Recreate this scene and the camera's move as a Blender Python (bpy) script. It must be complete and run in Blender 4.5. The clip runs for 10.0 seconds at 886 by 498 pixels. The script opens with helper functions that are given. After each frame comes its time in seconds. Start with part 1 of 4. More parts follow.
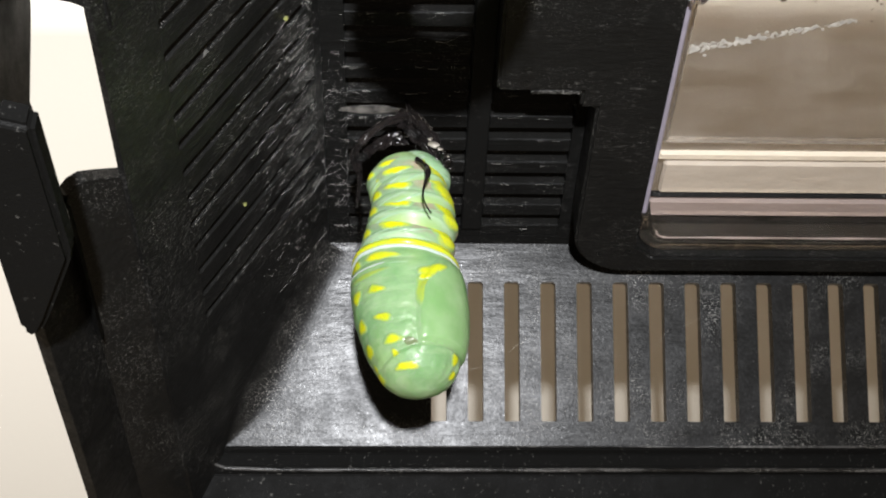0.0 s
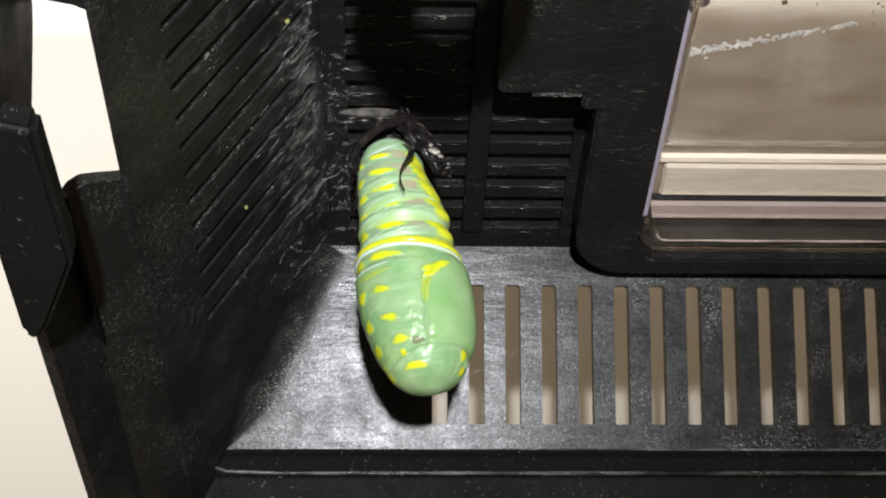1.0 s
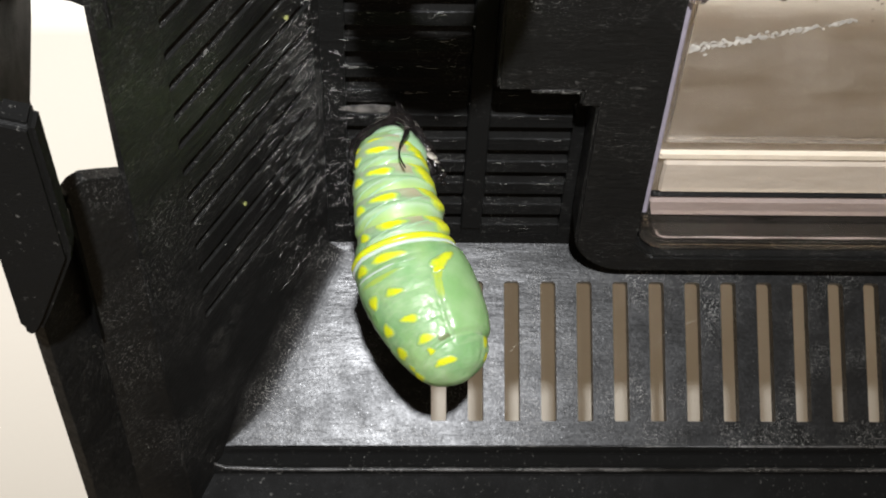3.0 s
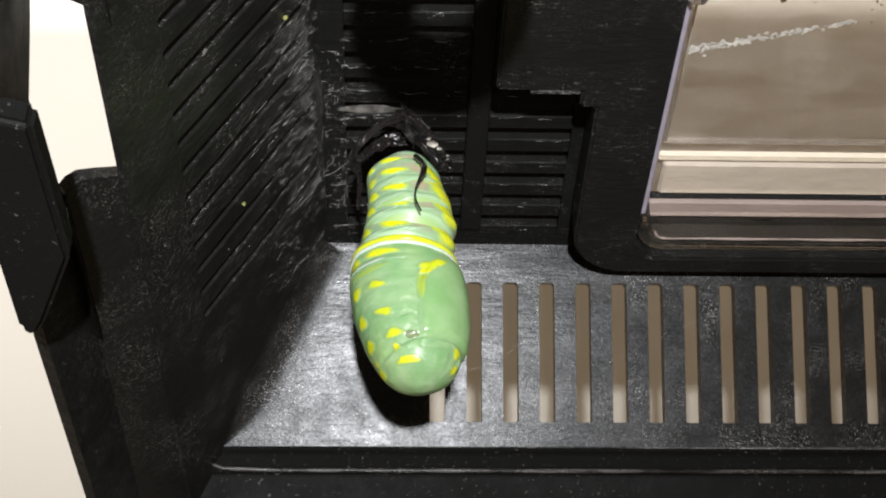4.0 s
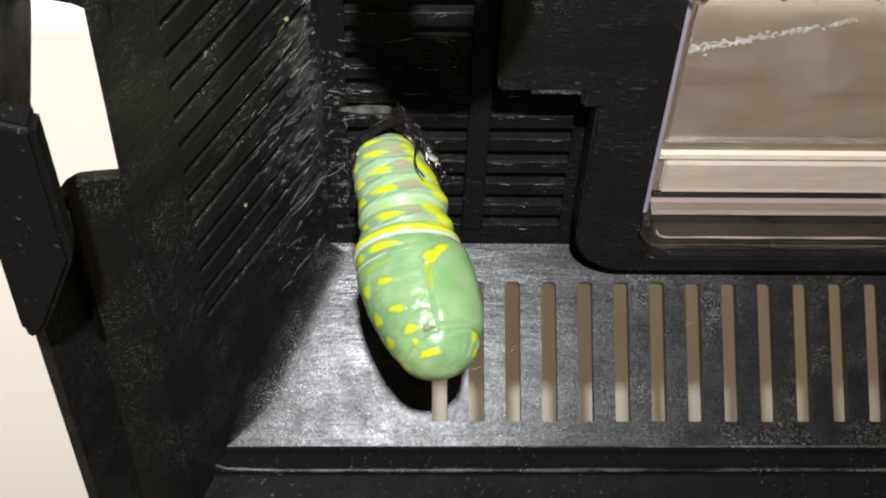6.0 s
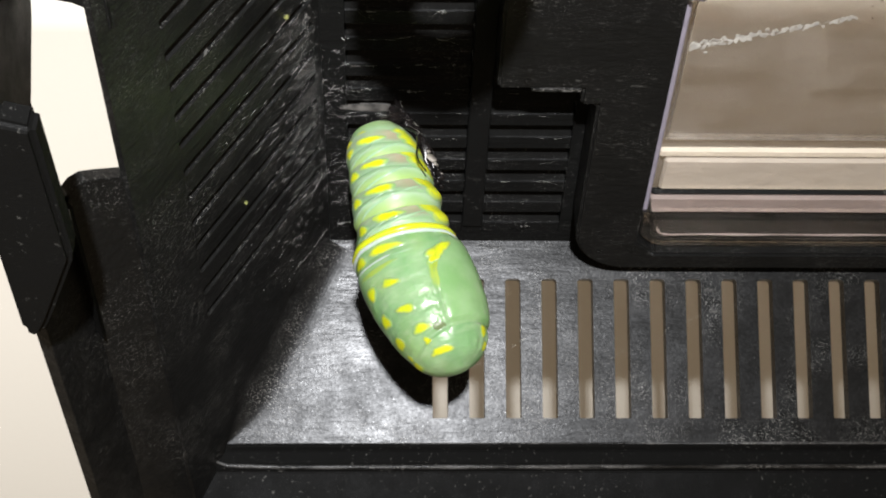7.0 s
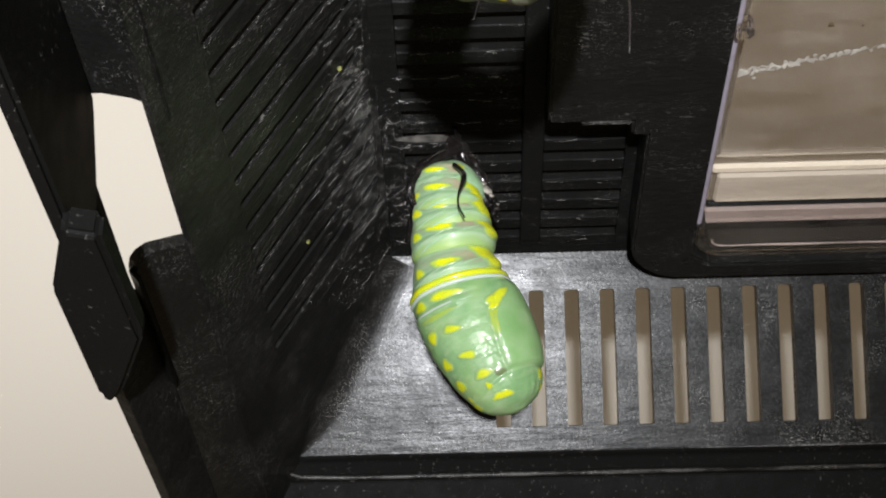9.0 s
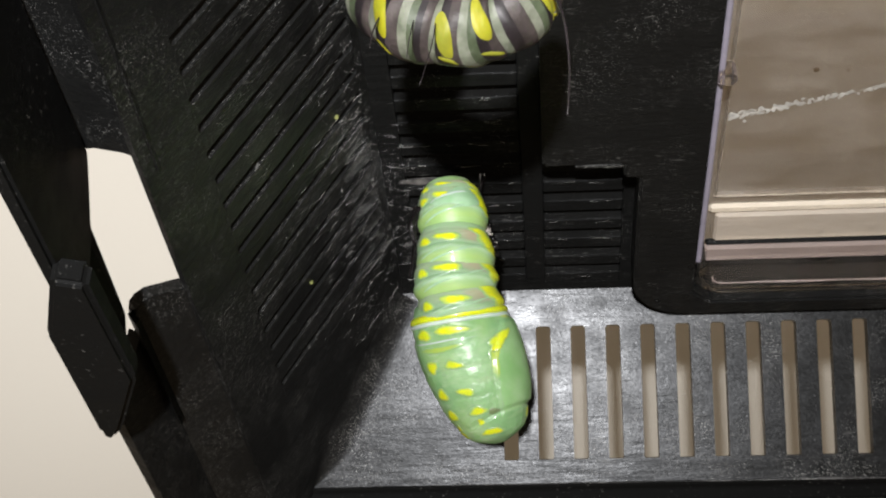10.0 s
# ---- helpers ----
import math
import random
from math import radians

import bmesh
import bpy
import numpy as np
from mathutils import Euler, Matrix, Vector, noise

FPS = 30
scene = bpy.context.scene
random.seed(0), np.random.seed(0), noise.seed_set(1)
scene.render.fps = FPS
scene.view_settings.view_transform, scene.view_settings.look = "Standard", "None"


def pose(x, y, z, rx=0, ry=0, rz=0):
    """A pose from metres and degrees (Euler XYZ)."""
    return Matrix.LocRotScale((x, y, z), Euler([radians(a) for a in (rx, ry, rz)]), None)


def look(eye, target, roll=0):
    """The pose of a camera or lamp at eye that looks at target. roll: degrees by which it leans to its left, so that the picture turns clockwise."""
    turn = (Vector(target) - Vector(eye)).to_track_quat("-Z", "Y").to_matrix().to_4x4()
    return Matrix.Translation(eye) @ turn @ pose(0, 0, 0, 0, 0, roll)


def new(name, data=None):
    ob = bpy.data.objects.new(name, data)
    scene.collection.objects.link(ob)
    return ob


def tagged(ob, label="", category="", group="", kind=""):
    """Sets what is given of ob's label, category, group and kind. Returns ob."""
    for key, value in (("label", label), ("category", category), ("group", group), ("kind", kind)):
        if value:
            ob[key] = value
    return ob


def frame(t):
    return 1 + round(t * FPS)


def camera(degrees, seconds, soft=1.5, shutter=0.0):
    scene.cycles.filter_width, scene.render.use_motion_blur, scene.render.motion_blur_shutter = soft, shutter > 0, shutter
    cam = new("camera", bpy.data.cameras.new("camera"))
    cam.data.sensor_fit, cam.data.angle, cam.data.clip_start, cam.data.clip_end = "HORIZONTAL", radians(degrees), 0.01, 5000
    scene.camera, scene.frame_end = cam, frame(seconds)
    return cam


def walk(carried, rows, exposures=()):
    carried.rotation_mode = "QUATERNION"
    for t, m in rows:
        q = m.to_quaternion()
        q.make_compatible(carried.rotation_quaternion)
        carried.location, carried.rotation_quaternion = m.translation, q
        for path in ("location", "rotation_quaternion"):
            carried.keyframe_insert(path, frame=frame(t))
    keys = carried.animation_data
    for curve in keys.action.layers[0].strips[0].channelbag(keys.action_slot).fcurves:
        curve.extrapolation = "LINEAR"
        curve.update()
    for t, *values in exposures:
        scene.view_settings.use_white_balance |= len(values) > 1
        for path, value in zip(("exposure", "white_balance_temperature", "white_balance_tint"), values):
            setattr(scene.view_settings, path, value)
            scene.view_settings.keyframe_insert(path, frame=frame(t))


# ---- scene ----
# Inside of a small insect-keeper lid seen from below, with a fresh butterfly pupa hanging in its corner.
K = 0.001                      # sizes below are in millimetres
DRAFT = radians(29.17)         # how far the lid's walls lean outwards
SA, CA = math.sin(DRAFT), math.cos(DRAFT)
TOP = 21.3                     # height of the lid's ceiling over the foot of the wall slots
FOOT_X = -26.02                # left wall at height 0

# ---- camera ----
cam = camera(33.56, 10.0, soft=2.1, shutter=0.5)
walk(cam, [
    (0, look((-0.00576, -0.17106, -0.10413), (0.00149, -0.01360, 0.01898), -1.25)),
    (0.5, look((-0.00571, -0.17108, -0.10422), (0.00157, -0.01380, 0.01910), -1.30)),
    (1, look((-0.00607, -0.17094, -0.10416), (0.00136, -0.01380, 0.01933), -1.32)),
    (1.5, look((-0.00592, -0.17094, -0.10418), (0.00139, -0.01363, 0.01912), -1.25)),
    (2, look((-0.00600, -0.17097, -0.10398), (0.00135, -0.01354, 0.01914), -1.23)),
    (2.5, look((-0.00590, -0.17110, -0.10402), (0.00142, -0.01353, 0.01894), -1.26)),
    (4, look((-0.00595, -0.17066, -0.10422), (0.00166, -0.01345, 0.01917), -1.21)),
    (4.5, look((-0.00572, -0.17077, -0.10433), (0.00170, -0.01360, 0.01913), -1.20)),
    (5, look((-0.00593, -0.17091, -0.10402), (0.00162, -0.01345, 0.01907), -1.22)),
    (5.5, look((-0.00603, -0.17096, -0.10396), (0.00152, -0.01355, 0.01918), -1.33)),
    (7, look((-0.00582, -0.17147, -0.10374), (0.00135, -0.01344, 0.01863), -1.37)),
    (7.5, look((-0.00583, -0.17160, -0.10373), (0.00110, -0.01351, 0.01859), -1.36)),
    (7.7, look((-0.00583, -0.17160, -0.10373), (0.00095, -0.01351, 0.01828), -1.65)),
    (7.8, look((-0.00584, -0.17270, -0.10296), (0.00089, -0.01478, 0.01865), -1.65)),
    (7.9, look((-0.00584, -0.17381, -0.10218), (0.00035, -0.01606, 0.02018), -1.54)),
    (8, look((-0.00585, -0.17491, -0.10141), (-0.00055, -0.01733, 0.02163), -1.64)),
    (8.1, look((-0.00556, -0.17630, -0.10036), (-0.00144, -0.01784, 0.02183), -1.67)),
    (8.2, look((-0.00526, -0.17768, -0.09932), (-0.00209, -0.01835, 0.02201), -1.73)),
    (8.3, look((-0.00497, -0.17907, -0.09827), (-0.00289, -0.01885, 0.02127), -1.62)),
    (8.4, look((-0.00467, -0.18045, -0.09723), (-0.00363, -0.01936, 0.02173), -1.56)),
    (8.5, look((-0.00438, -0.18184, -0.09618), (-0.00403, -0.01987, 0.02116), -1.38)),
    (8.6, look((-0.00416, -0.18241, -0.09584), (-0.00531, -0.01970, 0.02117), -1.14)),
    (8.7, look((-0.00393, -0.18298, -0.09549), (-0.00568, -0.01953, 0.01977), -0.80)),
    (8.8, look((-0.00371, -0.18355, -0.09515), (-0.00598, -0.01937, 0.01763), -0.89)),
    (8.9, look((-0.00348, -0.18412, -0.09480), (-0.00627, -0.01920, 0.01670), -0.86)),
    (9, look((-0.00326, -0.18469, -0.09446), (-0.00678, -0.01903, 0.01755), -0.78)),
    (9.1, look((-0.00222, -0.18539, -0.09462), (-0.00659, -0.02007, 0.01721), -0.55)),
    (9.2, look((-0.00117, -0.18609, -0.09478), (-0.00661, -0.02111, 0.01691), -0.39)),
    (9.3, look((-0.00013, -0.18680, -0.09494), (-0.00700, -0.02216, 0.01679), -0.39)),
    (9.5, look((0.00196, -0.18820, -0.09526), (-0.00764, -0.02424, 0.01887), 0.22)),
    (9.6, look((0.00284, -0.18864, -0.09535), (-0.00766, -0.02476, 0.02038), 0.05)),
    (9.8, look((0.00461, -0.18953, -0.09554), (-0.00666, -0.02581, 0.01910), 0.22)),
    (10, look((0.00637, -0.19042, -0.09573), (-0.00718, -0.02686, 0.01857), 1.02)),
], [(0, 0.0), (8, 0.0), (8.5, -0.2), (9, -0.3), (9.5, -0.32), (10, -0.26)])

# ---- world and lights ----
world = bpy.data.worlds.new("room_light")
scene.world = world
world.use_nodes = True
world.node_tree.nodes["Background"].inputs["Color"].default_value = (1.0, 0.77, 0.53, 1)
world.node_tree.nodes["Background"].inputs["Strength"].default_value = 0.25


def torch(name, eye, target, watts, radius, cone, blend, colour):
    data = bpy.data.lights.new(name, "SPOT")
    data.energy, data.shadow_soft_size, data.color = watts, radius, colour
    data.spot_size, data.spot_blend = radians(cone), blend
    ob = new(name, data)
    ob.matrix_world = look(Vector(eye) * K, Vector(target) * K)
    return ob


torch("torch_light", (0, -500, -245), (-105, 0, 285), 37.5, 0.007, 62, 1.0, (1.0, 0.985, 0.985))
scene.view_settings.exposure = 0.0


# ---- materials ----
def shader(name):
    m = bpy.data.materials.new(name)
    m.use_nodes = True
    n, l = m.node_tree.nodes, m.node_tree.links
    return m, n, l, n["Principled BSDF"]


def mixed(n, l, fac, a, b):
    """A colour between a and b (colours or sockets) by the socket fac."""
    mix = n.new("ShaderNodeMix")
    mix.data_type = "RGBA"
    l.new(fac, mix.inputs[0])
    for v, s in ((a, mix.inputs[6]), (b, mix.inputs[7])):
        if isinstance(v, tuple):
            s.default_value = (*v, 1)
        else:
            l.new(v, s)
    return mix.outputs[2]


def noise_at(n, l, where, scale, detail=4, stretch=None, rough=0.55):
    tex = n.new("ShaderNodeTexNoise")
    tex.inputs["Scale"].default_value, tex.inputs["Detail"].default_value, tex.inputs["Roughness"].default_value = scale, detail, rough
    if stretch:
        mp = n.new("ShaderNodeMapping")
        mp.inputs["Scale"].default_value = stretch
        l.new(where, mp.inputs["Vector"])
        where = mp.outputs[0]
    l.new(where, tex.inputs["Vector"])
    return tex.outputs["Fac"]


def ramp(n, l, fac, lo, hi, a=0.0, b=1.0):
    r = n.new("ShaderNodeMapRange")
    for i, v in enumerate((lo, hi, a, b)):
        r.inputs[i + 1].default_value = v
    l.new(fac, r.inputs[0])
    return r.outputs[0]


def bump(n, l, height, strength, distance, bsdf, under=None):
    b = n.new("ShaderNodeBump")
    b.inputs["Strength"].default_value, b.inputs["Distance"].default_value = strength, distance
    l.new(height, b.inputs["Height"])
    if under:
        l.new(under, b.inputs["Normal"])
    l.new(b.outputs[0], bsdf.inputs["Normal"])
    return b.outputs[0]


def times(n, l, *facs):
    out = facs[0]
    for f in facs[1:]:
        m = n.new("ShaderNodeMath")
        m.operation = "MULTIPLY"
        l.new(out, m.inputs[0]), l.new(f, m.inputs[1])
        out = m.outputs[0]
    return out


def black_plastic(name, rough, dust, shine, stretch, grain=0.5, paleness=0.0, hair=0.10, fine=0.5, vary=0.11, pebble=5200, mottle=0.2, streaks=0.1, glint=0.0):
    """Moulded black plastic, dusty, with fine scratches along one way. dust: how much of it; a pale overlay can paint
    in highlights.
    """
    m, n, l, p = shader(name)
    where = n.new("ShaderNodeNewGeometry").outputs["Position"]
    specks = ramp(n, l, noise_at(n, l, where, 6500, 2), 0.68 - dust, 0.78 - dust)
    cloud = ramp(n, l, noise_at(n, l, where, 120, 4), 0.42, 0.68)
    hairs = ramp(n, l, noise_at(n, l, where, 1700, 3, stretch), 0.64, 0.70)
    base = mixed(n, l, times(n, l, specks, cloud), (0.0072, 0.0074, 0.0073), (0.50, 0.50, 0.48))
    base = mixed(n, l, times(n, l, hairs, cloud), base, (hair, hair, hair * 0.95))
    if paleness:
        base = mixed(n, l, ramp(n, l, noise_at(n, l, where, 700, 5, stretch), 0.45, 0.75, 0.0, paleness), base, (0.22, 0.22, 0.22))
    l.new(base, p.inputs["Base Color"])
    l.new(ramp(n, l, times(n, l, noise_at(n, l, where, 2400, 4), ramp(n, l, noise_at(n, l, where, 240, 5, stretch), 0.3, 0.7, 1 - streaks, 1 + streaks)), 0.30, 0.70, shine * (1 - mottle), shine * (1 + mottle)), p.inputs["Specular IOR Level"])
    if glint:                                  # sparse bright grains in the moulded face
        both = n.new("ShaderNodeMath")
        l.new(p.inputs["Specular IOR Level"].links[0].from_socket, both.inputs[0])
        l.new(times(n, l, ramp(n, l, noise_at(n, l, where, 3400, 1), 0.66, 0.74, 0.0, glint), ramp(n, l, noise_at(n, l, where, 300, 3), 0.35, 0.65)), both.inputs[1])
        l.new(both.outputs[0], p.inputs["Specular IOR Level"])
    p.inputs["Specular Tint"].default_value = (0.93, 0.96, 1.0, 1)
    l.new(ramp(n, l, noise_at(n, l, where, 260, 5), 0.3, 0.7, rough - vary, rough + vary), p.inputs["Roughness"])
    first = bump(n, l, noise_at(n, l, where, 800, 4, stretch), grain, 0.0003, p)
    bump(n, l, noise_at(n, l, where, pebble, 2), fine, 0.0001, p, first)
    return m


PLASTIC = black_plastic("black_plastic", 0.42, 0.045, 0.20, (1, 1, 1), 0.5)
SLATTED = black_plastic("hairy_black_plastic", 0.40, 0.055, 0.24, (0.9, 1.6, 0.22), 0.4, 0.0, 0.09, glint=1.0)
CEIL = black_plastic("scratched_black_plastic", 0.36, 0.02, 0.036, (0.25, 1.6, 1.6), 0.5, 0.0, 0.09, glint=0.4)
FRAMING = black_plastic("scuffed_black_plastic", 0.36, 0.035, 0.18, (0.5, 1.5, 1), 0.5, 0.0, 0.10, glint=0.6)
PLATE = black_plastic("brushed_black_plastic", 0.28, 0.08, 0.14, (0.22, 1.0, 1.0), 0.16, 0.0, 0.08, 0.08, 0.05, 3600, 0.42, 0.28, 0.32)
ROUND = black_plastic("dusty_corner_plastic", 0.42, 0.08, 0.24, (0.22, 1.0, 1.0), 0.2, 0.0, 0.08, 0.12, 0.05, 3600, 0.42, 0.28, 0.4)
# pale overlay that paints in the highlight lines of ledge and ridges
HIGHLIT = black_plastic("highlit_black_plastic", 0.35, 0.10, 0.4, (0.2, 1, 1), 0.3, 0.6, 0.2)
DEEP = black_plastic("deep_black_plastic", 0.5, -0.04, 0.03, (1, 1, 1), 0.1)
SMOOTH = black_plastic("smooth_black_plastic", 0.42, -0.03, 0.06, (1, 1, 1), 0.12)


def clear_plastic(name, soiled):
    m, n, l, p = shader(name)
    where = n.new("ShaderNodeNewGeometry").outputs["Position"]
    p.inputs["Base Color"].default_value = (0.84, 0.79, 0.725, 1)
    p.inputs["IOR"].default_value = 1.49
    haze = ramp(n, l, noise_at(n, l, where, 170, 9, (0.6, 1.2, 1), 0.68), 0.40, 0.72, 0.0, 0.13)
    dust = ramp(n, l, noise_at(n, l, where, 4800, 2), 0.67, 0.76, 0.0, 0.35)
    soil = n.new("ShaderNodeMath")
    l.new(haze, soil.inputs[0]), l.new(dust, soil.inputs[1])
    l.new(ramp(n, l, soil.outputs[0], 0.0, 1.0, 1.0 - 0.035 * soiled, 1.0 - soiled), p.inputs["Transmission Weight"])
    l.new(ramp(n, l, noise_at(n, l, where, 90, 4), 0.4, 0.8, 0.02, 0.09), p.inputs["Roughness"])
    bump(n, l, noise_at(n, l, where, 120, 3), 0.05, 0.0004, p)
    return m


CLEAR = clear_plastic("clear_plastic", 1.0)
LIP = clear_plastic("clean_clear_plastic", 0.2)


def frosted_plastic(name, through_it, rough, tint=(1.0, 1.0, 1.0)):
    m, n, l, p = shader(name)
    where = n.new("ShaderNodeNewGeometry").outputs["Position"]
    l.new(mixed(n, l, noise_at(n, l, where, 150, 5, (0.8, 1, 1)), tuple(a * b for a, b in zip((0.66, 0.60, 0.54), tint)), tuple(a * b for a, b in zip((0.82, 0.75, 0.69), tint))), p.inputs["Base Color"])
    p.inputs["Transmission Weight"].default_value, p.inputs["IOR"].default_value = through_it, 1.4
    p.inputs["Roughness"].default_value = rough
    bump(n, l, noise_at(n, l, where, 300, 5, (0.8, 1, 1)), 0.5, 0.0007, p)
    return m


# the tints also paint in light refracted and reflected by the clear rims
FROST = frosted_plastic("frosted_clear_plastic", 0.40, 0.25, (1.14, 1.14, 1.06))
STEPPED = frosted_plastic("dull_frosted_plastic", 0.50, 0.22, (0.98, 0.97, 0.92))
RIMMED = frosted_plastic("lavender_clear_plastic", 0.55, 0.12, (0.80, 0.82, 1.1))
CLOUDY = frosted_plastic("cloudy_clear_plastic", 0.62, 0.16, (0.80, 0.74, 0.76))


def painted_wall():
    m, n, l, p = shader("cream_wall_paint")
    where = n.new("ShaderNodeNewGeometry").outputs["Position"]
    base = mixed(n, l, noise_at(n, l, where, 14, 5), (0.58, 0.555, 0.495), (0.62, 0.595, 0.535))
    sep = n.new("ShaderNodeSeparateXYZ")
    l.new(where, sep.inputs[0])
    base = mixed(n, l, ramp(n, l, sep.outputs[2], 0.1925, 0.201), base, (0.90, 0.885, 0.82))    # paler above a set height
    l.new(base, p.inputs["Base Color"])
    p.inputs["Roughness"].default_value = 0.8
    bump(n, l, noise_at(n, l, where, 500, 4), 0.2, 0.0004, p)
    return m


WALL = painted_wall()


def skin(name, one, two, scale=300, rough=0.3, sub=0.25, coat=0.3, relief=0.25):
    m, n, l, p = shader(name)
    where = n.new("ShaderNodeTexCoord").outputs["Object"]
    l.new(mixed(n, l, ramp(n, l, noise_at(n, l, where, scale, 4), 0.35, 0.65), one, two), p.inputs["Base Color"])
    p.inputs["Roughness"].default_value = rough
    p.inputs["Subsurface Weight"].default_value = sub
    p.inputs["Subsurface Radius"].default_value = (0.6, 1.0, 0.5)
    p.inputs["Subsurface Scale"].default_value = 0.0012
    p.inputs["Coat Weight"].default_value, p.inputs["Coat Roughness"].default_value = coat, 0.12
    bump(n, l, noise_at(n, l, where, 900, 3), relief, 0.00015, p)
    return m



def thorax_skin():
    """Wet jade skin: mottled, yellowish in patches, with low lumps."""
    m, n, l, p = shader("wet_jade_skin")
    where = n.new("ShaderNodeTexCoord").outputs["Object"]
    base = mixed(n, l, ramp(n, l, noise_at(n, l, where, 190, 4), 0.35, 0.65), (0.16, 0.328, 0.138), (0.282, 0.445, 0.232))
    base = mixed(n, l, ramp(n, l, noise_at(n, l, where, 110, 3), 0.50, 0.72, 0.0, 0.5), base, (0.30, 0.42, 0.10))
    base = mixed(n, l, ramp(n, l, noise_at(n, l, where, 420, 4, (1, 1, 3)), 0.50, 0.75, 0.0, 0.5), base, (0.37, 0.49, 0.30))
    l.new(base, p.inputs["Base Color"])
    p.inputs["Roughness"].default_value = 0.38
    p.inputs["Subsurface Weight"].default_value, p.inputs["Subsurface Scale"].default_value = 0.35, 0.0014
    p.inputs["Subsurface Radius"].default_value = (0.6, 1.0, 0.5)
    p.inputs["Coat Weight"].default_value, p.inputs["Coat Roughness"].default_value = 0.4, 0.07
    low = bump(n, l, noise_at(n, l, where, 300, 4, (1, 1, 1.8)), 0.4, 0.0006, p)
    bump(n, l, noise_at(n, l, where, 900, 3, (0.5, 0.5, 1.6)), 0.35, 0.00015, p, low)
    return m


THORAX_SKIN = thorax_skin()


def soft_skin(name, one, two, rough=0.34):
    """Colour of a spot that fades into the green skin towards its rim."""
    m = skin(name, one, two, 420, rough)
    n, l = m.node_tree.nodes, m.node_tree.links
    p = n["Principled BSDF"]
    where = n.new("ShaderNodeTexCoord").outputs["Object"]
    core = n.new("ShaderNodeAttribute")
    core.attribute_name = "core"
    add = n.new("ShaderNodeMath")
    l.new(core.outputs["Fac"], add.inputs[0])
    l.new(ramp(n, l, noise_at(n, l, where, 900, 4), 0.3, 0.7, -0.16, 0.16), add.inputs[1])
    inner = p.inputs["Base Color"].links[0].from_socket
    l.new(mixed(n, l, ramp(n, l, add.outputs[0], 0.12, 0.52), (0.22, 0.385, 0.165), inner), p.inputs["Base Color"])
    return m


SPOT = soft_skin("yellow_spot_skin", (0.60, 0.63, 0.006), (0.47, 0.56, 0.025))
TINGE = soft_skin("lime_tinged_skin", (0.34, 0.45, 0.05), (0.28, 0.41, 0.10))
PALE = skin("pale_mint_skin", (0.245, 0.42, 0.235), (0.325, 0.49, 0.325))
WING = skin("smooth_wing_skin", (0.19, 0.365, 0.142), (0.275, 0.445, 0.222), 260, 0.32, 0.35, 0.3, 0.25)
TEAL = skin("grey_green_skin", (0.15, 0.20, 0.095), (0.20, 0.25, 0.12), 600, 0.4, 0.2, 0.2, 0.4)
YELLOW = skin("yellow_skin", (0.58, 0.62, 0.006), (0.46, 0.55, 0.03), 420)
OCHRE = skin("dull_yellow_skin", (0.30, 0.29, 0.010), (0.21, 0.22, 0.02), 420, 0.55, 0.2, 0.0, 0.4)
FLAKE = skin("beige_flake", (0.22, 0.205, 0.17), (0.36, 0.34, 0.30), 900, 0.5, 0.1, 0.0, 0.5)
BLACK = skin("black_shed_skin", (0.003, 0.003, 0.003), (0.012, 0.010, 0.010), 700, 0.24, 0.0, 0.15, 0.6)
BLACK.node_tree.nodes["Principled BSDF"].inputs["Specular IOR Level"].default_value = 0.28
WHITE = skin("white_skin", (0.42, 0.53, 0.47), (0.52, 0.61, 0.55))
DARK = skin("dark_stripe_skin", (0.008, 0.006, 0.007), (0.02, 0.016, 0.018), 300, 0.5, 0.2, 0.0, 0.3)
GREY = skin("grey_stripe_skin", (0.028, 0.022, 0.021), (0.062, 0.05, 0.047), 500, 0.55, 0.2, 0.0, 0.8)
MINT = skin("grey_mint_stripe_skin", (0.045, 0.062, 0.032), (0.075, 0.095, 0.055), 500, 0.55, 0.2, 0.0, 0.8)
DULL = skin("dull_white_stripe_skin", (0.11, 0.125, 0.09), (0.21, 0.225, 0.175), 500, 0.55, 0.2, 0.0, 0.8)


# ---- mesh helpers ----
def mesh_of(bm, name, material, smooth=False):
    bmesh.ops.recalc_face_normals(bm, faces=bm.faces)
    for v in bm.verts:
        v.co *= K
    me = bpy.data.meshes.new(name)
    bm.to_mesh(me)
    bm.free()
    me.materials.append(material)
    for f in me.polygons:
        f.use_smooth = smooth
    return me


def part(name, bm, material, parent, label="", smooth=False):
    ob = new(name, mesh_of(bm, name, material, smooth))
    ob.parent = parent
    return tagged(ob, label)


def solid(bm, corners, push, bevel=0.0, segments=2):
    """A prism: the flat outline corners, pushed by a vector."""
    low = [bm.verts.new(c) for c in corners]
    high = [bm.verts.new(Vector(c) + Vector(push)) for c in corners]
    made = [bm.faces.new(low), bm.faces.new(list(reversed(high)))]
    for i in range(len(low)):
        j = (i + 1) % len(low)
        made.append(bm.faces.new((low[i], high[i], high[j], low[j])))
    if bevel:
        edges = list({e for f in made for e in f.edges})
        bmesh.ops.recalc_face_normals(bm, faces=made)
        bmesh.ops.bevel(bm, geom=edges, offset=bevel, segments=segments, affect="EDGES", clamp_overlap=True)


